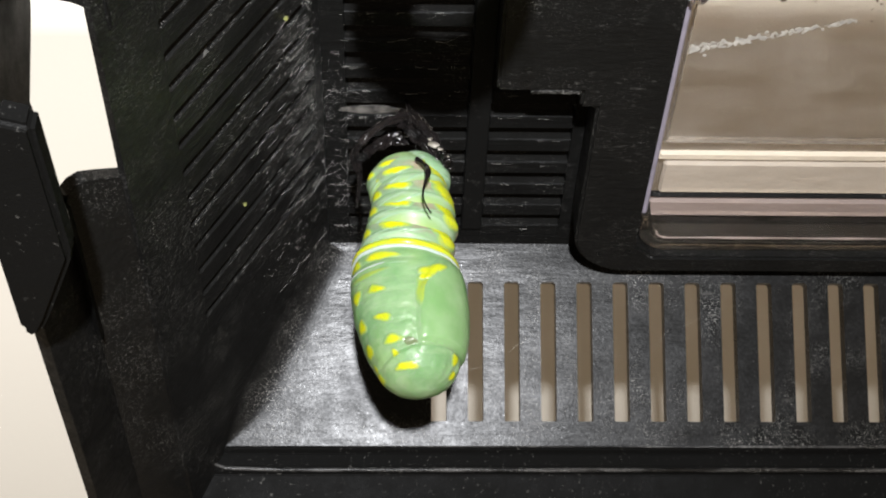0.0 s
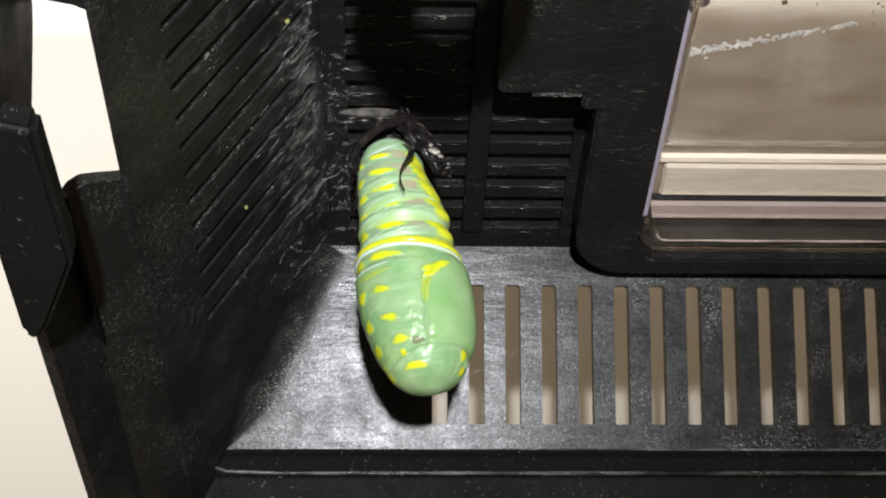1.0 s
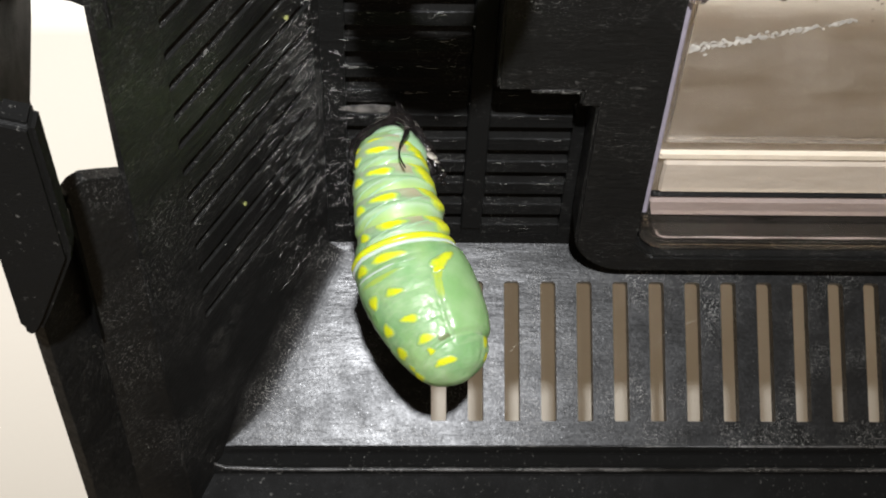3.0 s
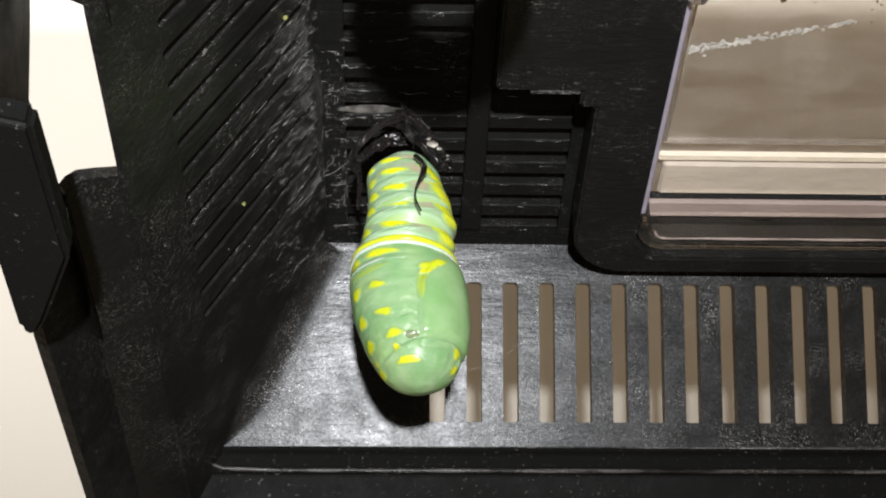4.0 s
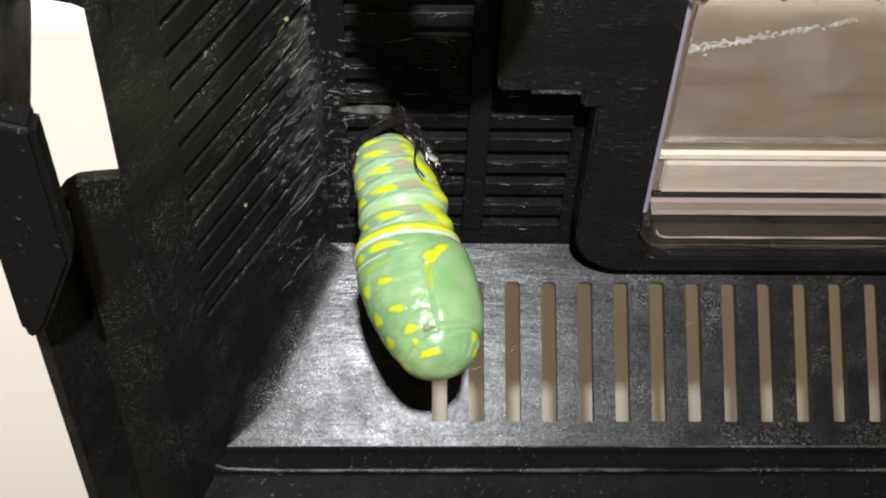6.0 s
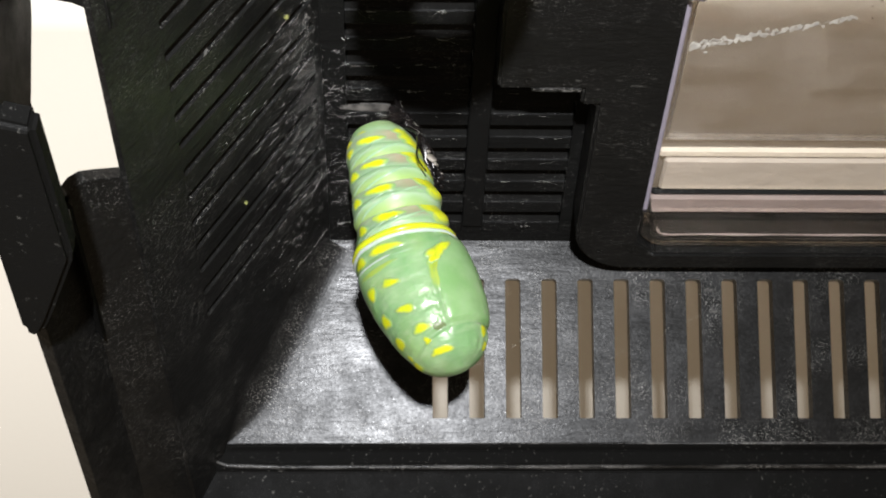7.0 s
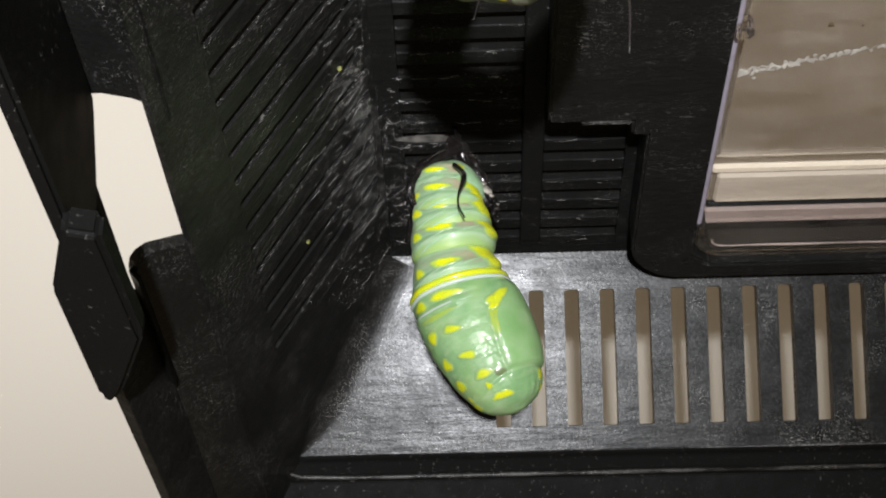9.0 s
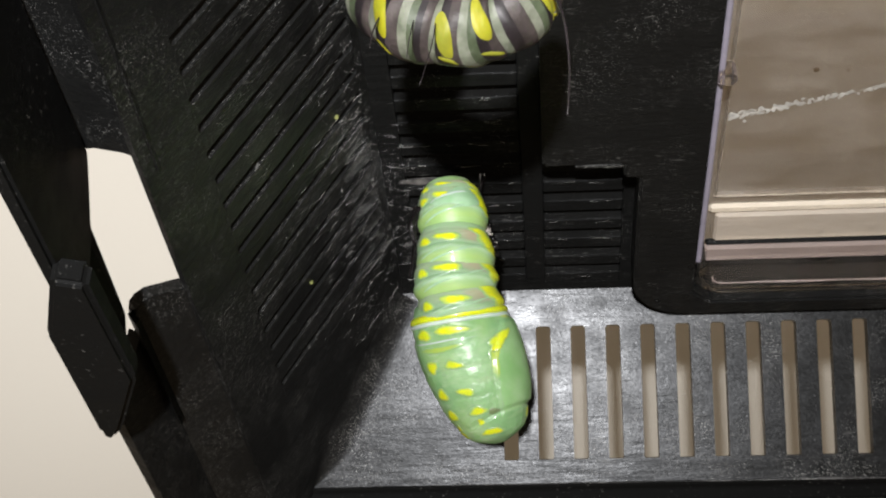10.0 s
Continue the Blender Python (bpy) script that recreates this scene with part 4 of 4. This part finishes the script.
def silk_mats():
    bm = bmesh.new()
    for k in range(190):                       # fine hairs drawn along the slats of the end wall
        u, v = min(-15.0, rng.gauss(-43, 15)), 22.0 - abs(rng.gauss(0, 6.0))
        far, turn = rng.uniform(0.4, 2.2), rng.gauss(0, 0.3)
        thread(bm, LEFT.at(u, v, 0.06), LEFT.at(u + far * math.sin(turn), min(24.2, v + far * math.cos(turn)), 0.06 + rng.uniform(0, 0.3)), 0.0, rng.uniform(0.003, 0.008))
    for c in range(34):                        # tangles over the seam between end wall and top
        cu, cv = min(-15.0, rng.gauss(-43, 14)), 23.0 - abs(rng.gauss(0, 3.5))
        for k in range(rng.randint(4, 12)):
            u, v = rng.gauss(cu, 0.6), min(24.2, rng.gauss(cv, 0.9))
            a, far = rng.gauss(1.2, 0.7), rng.uniform(0.2, 1.0)
            p = LEFT.at(u, v, 0.05 + rng.uniform(0, 0.3))
            e = LEFT.at(u + far * math.cos(a), min(24.3, v + far * math.sin(a)), 0.05 + rng.uniform(0, 0.3))
            thread(bm, p, e, 0.0, rng.uniform(0.0015, 0.005))
    for k in range(700):                       # bright crumbs caught in it
        u, v = min(-15.0, rng.gauss(-43, 15)), 24.0 - abs(rng.gauss(0, 7.0))
        c = LEFT.at(u, v, 0.05)
        thread(bm, c, c + Vector((rng.uniform(-0.06, 0.06), rng.uniform(-0.06, 0.06), 0.06)), 0.0, rng.uniform(0.006, 0.022))
    for k in range(190):                       # stretched along the slats of the top
        u, v = -13.5 + 29 * rng.random() ** 1.7, -38.6 + 4.3 * rng.randint(-4, 6) + 1.0 + abs(rng.gauss(0, 0.35))
        if 2.5 < u < 6.6:
            continue
        p = ROOF.at(u, v, 0.06 + rng.uniform(0, 0.1))
        e = ROOF.at(min(16.5, u + rng.uniform(0.2, 1.4)), v + rng.gauss(0, 0.12), 0.06 + rng.uniform(0, 0.1))
        thread(bm, p, e, 0.0, rng.uniform(0.003, 0.010))
    for k in range(150):                        # frayed mat at the corner post
        v = -20 - 30 * rng.random() ** 1.4
        x, turn = -14.0 + rng.uniform(-0.4, 2.6), rng.gauss(0, 0.7)
        far = rng.uniform(0.1, 0.9)
        thread(bm, (x, v, 21.0), (x + far * math.cos(turn), v + far * math.sin(turn), 21.1), 0.05, rng.uniform(0.002, 0.008))
    for u0, v0, u1, v1 in ((5.3, 6.9, 6.9, 7.5), (10.6, 9.3, 13.1, 11.2), (30.8, 10.3, 32.5, 12.5), (34.7, 13.0, 36.9, 14.1), (24.5, 8.1, 26.4, 9.3)):
        thread(bm, FRONT.at(u0, v0, 0.05), FRONT.at(u1, v1, 0.08), 0.0, 0.012)
    ob = new("silk", mesh_of(bm, "silk", SILK))
    tagged(ob, "fine white silk threads over the black slats", "silk", kind="stuff")


silk_mats()


def loose_thread():
    bm = bmesh.new()
    thread(bm, (-17.0, -26.5, 16.0), (-14.6, -27.0, 20.0), 0.5, 0.009)
    thread(bm, (-14.6, -27.0, 20.0), (-11.4, -28.5, 21.1), 0.15, 0.009)
    tagged(new("silk_thread", mesh_of(bm, "silk_thread", SILK)), "single loose silk thread in the corner of the lid", "silk thread")


loose_thread()


SMEAR = skin("thin_silk_film", (0.03, 0.03, 0.03), (0.17, 0.165, 0.155), 700, 0.42, 0.0, 0.0, 0.9)


def silk_pad():
    """A thin film of silk smeared along one slat, thicker where the pupa hangs from it."""
    bm = bmesh.new()
    bmesh.ops.create_icosphere(bm, subdivisions=5, radius=1.0)
    for v in bm.verts:
        c = v.co.copy()
        w = 1 + 0.35 * noise.noise(c * 2.3) + 0.15 * noise.noise(c * 6)
        v.co = Vector((-8.3 + 3.4 * c.x * w, -38.55 + 0.72 * c.y * (1 + 0.25 * noise.noise(c * 3)), TOP - 0.02 + c.z * (0.07 + 0.10 * max(0.0, c.x) ** 2)))
    tagged(new("silk_pad", mesh_of(bm, "silk_pad", SMEAR, True)), "thin grey silk film on a slat that holds the pupa", "silk pad")


silk_pad()
SPECK = skin("frass_green", (0.10, 0.12, 0.03), (0.18, 0.19, 0.06), 900, 0.7, 0.0, 0.0, 0.6)


def speck(at, size):
    bm = bmesh.new()
    bmesh.ops.create_icosphere(bm, subdivisions=2, radius=size, matrix=Matrix.Translation(at) @ Matrix.Diagonal((1, 0.8, 1.4, 1)))
    for v in bm.verts:
        v.co += Vector((noise.noise(v.co * 4), noise.noise(v.co * 4 + Vector((7, 0, 0))), 0)) * size * 0.6
    tagged(new("frass_speck", mesh_of(bm, "frass_speck", SPECK)), "tiny yellow-green speck stuck on the end wall", "speck", "specks on the lid")


for u, v, size in ((-59.2, 17.6, 0.26), (-38.7, 6.7, 0.22)):
    speck(LEFT.at(u, v, size * 0.6), size)


GRIME = skin("brown_grime", (0.05, 0.03, 0.015), (0.09, 0.06, 0.03), 900, 0.7, 0.0, 0.0, 0.6)
for x, y, size in ((39.4, -56.9, 0.34), (43.1, -56.7, 0.12), (50.5, -53.7, 0.12), (50.3, -56.9, 0.16), (50.9, -56.4, 0.14), (50.0, -55.6, 0.10)):
    bm = bmesh.new()
    bmesh.ops.create_icosphere(bm, subdivisions=2, radius=size, matrix=Matrix.Translation((x, y, TOP + 0.6)) @ Matrix.Diagonal((1, 1.2, 0.4, 1)))
    for v in bm.verts:
        v.co += Vector((noise.noise(v.co * 4), noise.noise(v.co * 4 + Vector((7, 0, 0))), 0)) * size * 0.6
    tagged(new("grime_speck", mesh_of(bm, "grime_speck", GRIME)), "tiny dark brown speck stuck on the clear door", "speck", "specks on the clear door")


CHALK = skin("chalky_scratch", (0.26, 0.25, 0.23), (0.46, 0.45, 0.42), 900, 0.7, 0.0, 0.0, 0.4)


def scuff():
    bm = bmesh.new()
    for k in range(520):
        q = rng.random()
        c = Vector((29.6 + 19 * q, -48.8 - 5.0 * q + rng.gauss(0, 0.34) * (1.1 - 0.6 * q), TOP + 0.62 - 0.12))
        if rng.random() < q * 0.7:
            continue
        s = rng.uniform(0.07, 0.28)
        pts = [bm.verts.new(c + Vector((s * rng.uniform(0.6, 1.3) * math.cos(t), s * rng.uniform(0.6, 1.3) * math.sin(t), 0))) for t in (0, 1.2, 2.5, 3.7, 5.0)]
        low = bm.verts.new(c + Vector((0, 0, -0.06)))
        for i in range(5):
            bm.faces.new((pts[i], pts[(i + 1) % 5], low))
        bm.faces.new(pts)
    ob = new("scuff_mark", mesh_of(bm, "scuff_mark", CHALK))
    tagged(ob, "chalky white scuff across the clear trap door", "scuff", kind="stuff")


scuff()

# ---- movement ----
# seconds, root and loose end of the dangling shred
STRAND = [
    (0, (-2.46, -46.00, 8.29), (-1.57, -47.00, -2.21)),
    (0.5, (-2.18, -46.00, 8.71), (-2.91, -47.00, -2.01)),
    (1, (-3.97, -46.00, 9.05), (-4.63, -47.00, 1.40)),
    (1.5, (-4.64, -46.00, 10.47), (-5.78, -47.00, 3.40)),
    (2, (-5.08, -46.00, 10.79), (-6.34, -47.00, 4.80)),
    (2.5, (-5.78, -46.00, 11.68), (-5.70, -47.00, 6.43)),
    (4, (-2.38, -46.00, 8.60), (-2.59, -47.00, -1.86)),
    (4.5, (-3.27, -46.00, 8.93), (-4.05, -47.00, -0.60)),
    (5, (-4.21, -46.00, 9.25), (-5.29, -47.00, 3.08)),
    (5.5, (-3.70, -46.00, 8.42), (-2.92, -47.00, 3.22)),
    (7, (-3.29, -44.50, 11.88), (-2.08, -46.00, 4.43)),
    (7.5, (-3.04, -44.50, 11.31), (-2.14, -46.00, 5.49)),
    (8, (-2.84, -44.50, 9.70), (-2.09, -46.00, 4.96)),
    (8.5, (-3.16, -46.00, 8.97), (-2.25, -47.00, 3.36)),
    (9, (-4.23, -46.00, 9.38), (-3.93, -47.00, 2.95)),
    (9.5, (-3.05, -39.00, 19.11), (-2.38, -39.00, 13.28)),
    (10, (-1.47, -39.00, 19.37), (-0.75, -39.00, 14.81)),
]


def frame_on(at, axis, twist):
    """A pose at a point whose z runs along axis, turned by twist about it."""
    z = Vector(axis).normalized()
    x = (Vector((1, 0, 0)) - z * z.x).normalized()
    m = Matrix((x, z.cross(x), z)).transposed().to_4x4()
    return Matrix.Translation(Vector(at) * K) @ m @ pose(0, 0, 0, 0, 0, twist)


def at(t, x, y, z, rx, ry, rz):
    """A row for walk(): seconds, millimetres, degrees."""
    return t, pose(x * K, y * K, z * K, rx, ry, rz)


def motions():
    walk(thorax, [
        at(0, -3.91, -38.36, -2.52, 3.4, -4.9, -0.7), at(0.5, -3.80, -37.70, -2.60, 0.3, -2.2, 0.4), at(1, -3.70, -38.57, -1.63, 6.2, -7.3, -3.3), at(1.5, -3.78, -38.86, -1.27, 10.1, -14.1, -5.7),
        at(2, -4.05, -37.69, -1.12, 13.3, -18.7, -3.5), at(2.5, -4.33, -37.55, 0.19, 16.7, -25.5, -2.9), at(4, -3.93, -38.75, -2.68, 0.3, -5.9, -0.0), at(4.5, -3.56, -38.45, -2.50, -0.7, -1.4, -0.3),
        at(5, -3.77, -39.65, -2.04, 4.9, -10.0, -4.6), at(5.5, -3.84, -39.64, -1.07, 9.5, -11.0, -6.3), at(7, -4.33, -38.02, 0.19, 11.0, -20.3, -5.8), at(7.5, -4.14, -37.65, 0.54, 11.2, -19.7, -3.8),
        at(8, -3.75, -38.01, 0.33, 10.3, -18.8, -7.5), at(8.5, -4.14, -37.90, -0.12, 8.5, -15.9, -3.8), at(9, -4.66, -36.45, 0.52, 13.1, -22.8, -0.1), at(9.5, -4.82, -36.94, 2.38, 33.2, -32.0, -2.7),
        at(10, -4.28, -36.81, 2.18, 27.9, -22.6, 8.1),
    ])
    walk(CAP, [
        at(0, -3.43, -40.46, 10.08, 1.6, -20.6, -1.2), at(0.5, -4.43, -40.42, 9.87, 2.3, -10.5, 0.1), at(1, -6.37, -40.47, 12.49, 1.6, -11.6, -3.4), at(1.5, -6.46, -40.47, 13.58, 1.8, -12.1, -5.7),
        at(2, -6.88, -40.34, 14.43, 4.4, -17.6, -3.4), at(2.5, -6.74, -41.24, 14.79, 5.9, -14.3, -1.7), at(4, -4.26, -40.50, 9.97, -0.1, -13.0, -0.0), at(4.5, -4.31, -40.48, 10.29, 0.6, -19.4, -0.5),
        at(5, -5.52, -40.55, 11.75, -0.0, -13.8, -4.6), at(5.5, -5.93, -40.54, 12.37, 0.6, -12.5, -6.3), at(7, -6.97, -41.31, 13.56, 5.5, -15.3, -5.3), at(7.5, -7.12, -41.81, 13.81, 4.7, -10.8, -3.0),
        at(8, -7.18, -41.83, 13.34, 5.2, -13.1, -6.9), at(8.5, -5.49, -40.39, 13.29, 2.9, -8.2, -3.4), at(9, -5.45, -40.24, 14.11, 5.3, -9.4, 1.2), at(9.5, -6.37, -42.56, 16.01, 9.2, -8.0, 1.7),
        at(10, -4.94, -42.67, 15.93, 6.0, -7.2, 9.8),
    ])
    walk(RINGS[0], [
        at(0, -3.84, -39.27, -0.69, 5.8, -0.5, -0.3), at(0.5, -3.51, -38.76, -0.84, 5.5, -0.2, 0.6), at(1, -4.22, -39.41, -0.07, 7.1, -8.2, -3.4), at(1.5, -4.49, -39.61, 0.01, 8.9, -14.8, -5.9),
        at(2, -4.53, -38.59, -0.13, 11.2, -16.1, -2.9), at(2.5, -4.52, -38.59, 0.88, 13.8, -22.7, -2.2), at(4, -3.80, -39.64, -0.96, 4.4, -1.7, 0.3), at(4.5, -3.42, -39.40, -1.07, 4.9, 1.7, -0.0),
        at(5, -4.01, -40.33, -0.57, 5.7, -7.9, -4.4), at(5.5, -3.95, -40.26, 0.30, 7.4, -8.8, -6.0), at(7, -4.59, -39.07, 1.37, 10.7, -17.7, -5.3), at(7.5, -4.59, -38.83, 1.62, 11.2, -18.3, -3.5),
        at(8, -4.18, -39.16, 1.39, 11.3, -17.8, -7.3), at(8.5, -4.30, -38.82, 1.22, 8.1, -12.9, -3.4), at(9, -4.99, -37.53, 1.47, 10.1, -17.5, 0.9), at(9.5, -5.02, -38.11, 2.22, 22.4, -27.5, -0.5),
        at(10, -4.17, -38.02, 2.24, 19.3, -18.3, 9.7),
    ])
    walk(RINGS[1], [
        at(0, -3.26, -40.07, 1.86, 5.7, 0.7, -0.2), at(0.5, -3.50, -39.67, 1.43, 6.7, -2.4, 0.4), at(1, -4.47, -40.18, 2.50, 7.0, -8.3, -3.4), at(1.5, -5.03, -40.35, 2.89, 7.3, -12.0, -5.5),
        at(2, -4.73, -39.53, 2.50, 9.4, -14.6, -2.8), at(2.5, -5.31, -39.73, 3.58, 10.6, -19.1, -1.6), at(4, -3.41, -40.37, 1.61, 4.5, -1.6, 0.3), at(4.5, -3.03, -40.18, 1.07, 5.0, 1.4, -0.0),
        at(5, -4.08, -40.92, 2.25, 4.7, -8.1, -4.5), at(5.5, -4.22, -40.87, 3.48, 6.4, -10.6, -6.2), at(7, -5.30, -40.12, 4.37, 9.1, -16.3, -5.1), at(7.5, -5.30, -40.03, 4.63, 10.1, -17.3, -3.3),
        at(8, -5.02, -40.29, 4.45, 10.3, -16.9, -7.1), at(8.5, -4.77, -39.72, 4.75, 6.8, -10.7, -3.2), at(9, -5.27, -38.69, 5.58, 8.8, -13.9, 1.3), at(9.5, -5.73, -39.65, 5.70, 16.7, -22.1, 0.8),
        at(10, -4.68, -39.57, 5.42, 14.7, -13.4, 10.6),
    ])
    walk(RINGS[2], [
        at(0, -3.33, -40.60, 4.34, 4.1, -6.9, -0.9), at(0.5, -3.69, -40.30, 3.23, 4.8, -5.1, 0.1), at(1, -5.01, -40.68, 4.60, 5.4, -11.7, -3.7), at(1.5, -5.55, -40.81, 5.76, 5.3, -12.5, -5.6),
        at(2, -5.60, -40.19, 5.28, 7.0, -17.8, -3.4), at(2.5, -6.00, -40.59, 7.17, 8.3, -16.4, -1.5), at(4, -3.61, -40.82, 3.85, 2.9, -7.7, -0.1), at(4.5, -3.11, -40.68, 3.37, 3.3, -8.7, -0.7),
        at(5, -4.69, -41.24, 5.19, 3.0, -11.9, -4.7), at(5.5, -5.02, -41.20, 6.08, 4.8, -14.5, -6.6), at(7, -6.06, -40.88, 7.57, 7.4, -15.9, -5.2), at(7.5, -6.19, -40.94, 7.41, 7.3, -14.9, -3.1),
        at(8, -5.85, -41.14, 7.14, 7.7, -15.5, -7.0), at(8.5, -5.03, -40.33, 7.87, 5.6, -8.8, -3.1), at(9, -5.66, -39.56, 8.34, 9.0, -13.6, 1.4), at(9.5, -6.50, -40.91, 8.92, 13.9, -16.7, 1.7),
        at(10, -4.65, -40.85, 8.84, 10.7, -9.7, 10.7),
    ])
    walk(RINGS[3], [
        at(0, -3.95, -40.81, 6.72, 1.7, -18.5, -1.1), at(0.5, -4.01, -40.61, 5.74, 2.0, -9.4, 0.1), at(1, -5.58, -40.86, 6.80, 1.9, -11.1, -3.4), at(1.5, -6.27, -40.94, 8.76, 2.4, -12.4, -5.7),
        at(2, -6.69, -40.53, 8.72, 5.0, -17.8, -3.4), at(2.5, -6.67, -41.13, 10.33, 6.5, -15.8, -1.7), at(4, -4.11, -40.95, 6.19, -0.0, -12.1, -0.0), at(4.5, -4.05, -40.86, 5.56, 0.5, -17.0, -0.4),
        at(5, -5.48, -41.23, 8.30, 0.4, -13.3, -4.6), at(5.5, -5.79, -41.20, 8.77, 1.3, -12.4, -6.3), at(7, -6.90, -41.33, 10.83, 5.7, -16.0, -5.4), at(7.5, -6.95, -41.53, 12.01, 5.0, -12.0, -3.1),
        at(8, -6.87, -41.66, 11.69, 5.5, -13.9, -7.0), at(8.5, -5.29, -40.63, 10.47, 3.2, -9.2, -3.4), at(9, -5.96, -40.11, 10.42, 5.6, -11.1, 1.1), at(9.5, -6.69, -41.85, 12.44, 10.6, -11.1, 1.8),
        at(10, -5.05, -41.81, 14.35, 7.2, -8.9, 9.9),
    ])
    walk(RINGS[4], [
        at(0, -4.93, -40.73, 8.18, 1.6, -20.6, -1.2), at(0.5, -4.59, -40.63, 7.65, 2.3, -10.5, 0.1), at(1, -6.07, -40.76, 9.49, 1.6, -11.6, -3.4), at(1.5, -6.78, -40.80, 11.57, 1.8, -12.1, -5.7),
        at(2, -7.18, -40.63, 10.24, 4.4, -17.6, -3.4), at(2.5, -7.08, -41.29, 11.86, 5.9, -14.3, -1.7), at(4, -4.70, -40.81, 8.25, -0.1, -13.0, -0.0), at(4.5, -4.90, -40.76, 7.85, 0.6, -19.4, -0.5),
        at(5, -6.25, -40.95, 10.34, -0.0, -13.8, -4.6), at(5.5, -6.30, -40.93, 10.98, 0.6, -12.5, -6.3), at(7, -7.34, -41.44, 12.07, 5.5, -15.3, -5.3), at(7.5, -7.26, -41.65, 12.78, 4.7, -10.8, -3.0),
        at(8, -7.25, -41.76, 12.34, 5.2, -13.1, -6.9), at(8.5, -5.67, -40.64, 11.96, 2.9, -8.2, -3.4), at(9, -6.37, -40.39, 12.96, 5.3, -9.4, 1.2), at(9.5, -6.93, -42.11, 14.00, 9.2, -8.0, 1.7),
        at(10, -5.22, -42.00, 15.93, 6.0, -7.2, 9.8),
    ])
    walk(skin_part, [
        at(0, -3.60, -40.40, 14.18, -1.1, 0.6, -0.0), at(0.5, -3.67, -40.40, 14.11, -0.2, -1.0, 0.0), at(1, -4.12, -39.90, 14.54, -0.2, -0.9, 9.0), at(1.5, -4.56, -39.85, 14.22, 5.5, -3.6, 17.7),
        at(2, -4.72, -39.63, 14.34, 5.8, -4.1, 20.7), at(2.5, -4.99, -39.13, 14.83, 6.2, -4.1, 27.7), at(4, -3.77, -40.40, 14.09, -1.0, -1.8, 0.0), at(4.5, -3.71, -40.40, 14.16, -0.5, -2.3, 0.0),
        at(5, -4.22, -39.90, 14.49, -0.2, -1.5, 10.0), at(5.5, -4.49, -39.99, 14.14, 4.7, -3.3, 15.8), at(7, -4.96, -39.13, 14.84, 5.7, -4.0, 27.7), at(7.5, -4.96, -39.13, 14.95, 5.9, -4.2, 27.7),
        at(8, -4.96, -39.13, 14.93, 5.6, -3.9, 27.8), at(8.5, -4.49, -39.48, 14.82, 4.3, -0.6, 19.0), at(9, -4.63, -39.49, 14.78, 8.8, -2.3, 22.9), at(9.5, -4.85, -39.27, 15.26, 7.8, -3.1, 25.8),
        at(10, -4.59, -39.27, 15.33, 6.9, -3.3, 25.8),
    ])
    walk(strand, [(t, frame_on(end, Vector(root) - Vector(end), 0)) for t, root, end in STRAND])


motions()
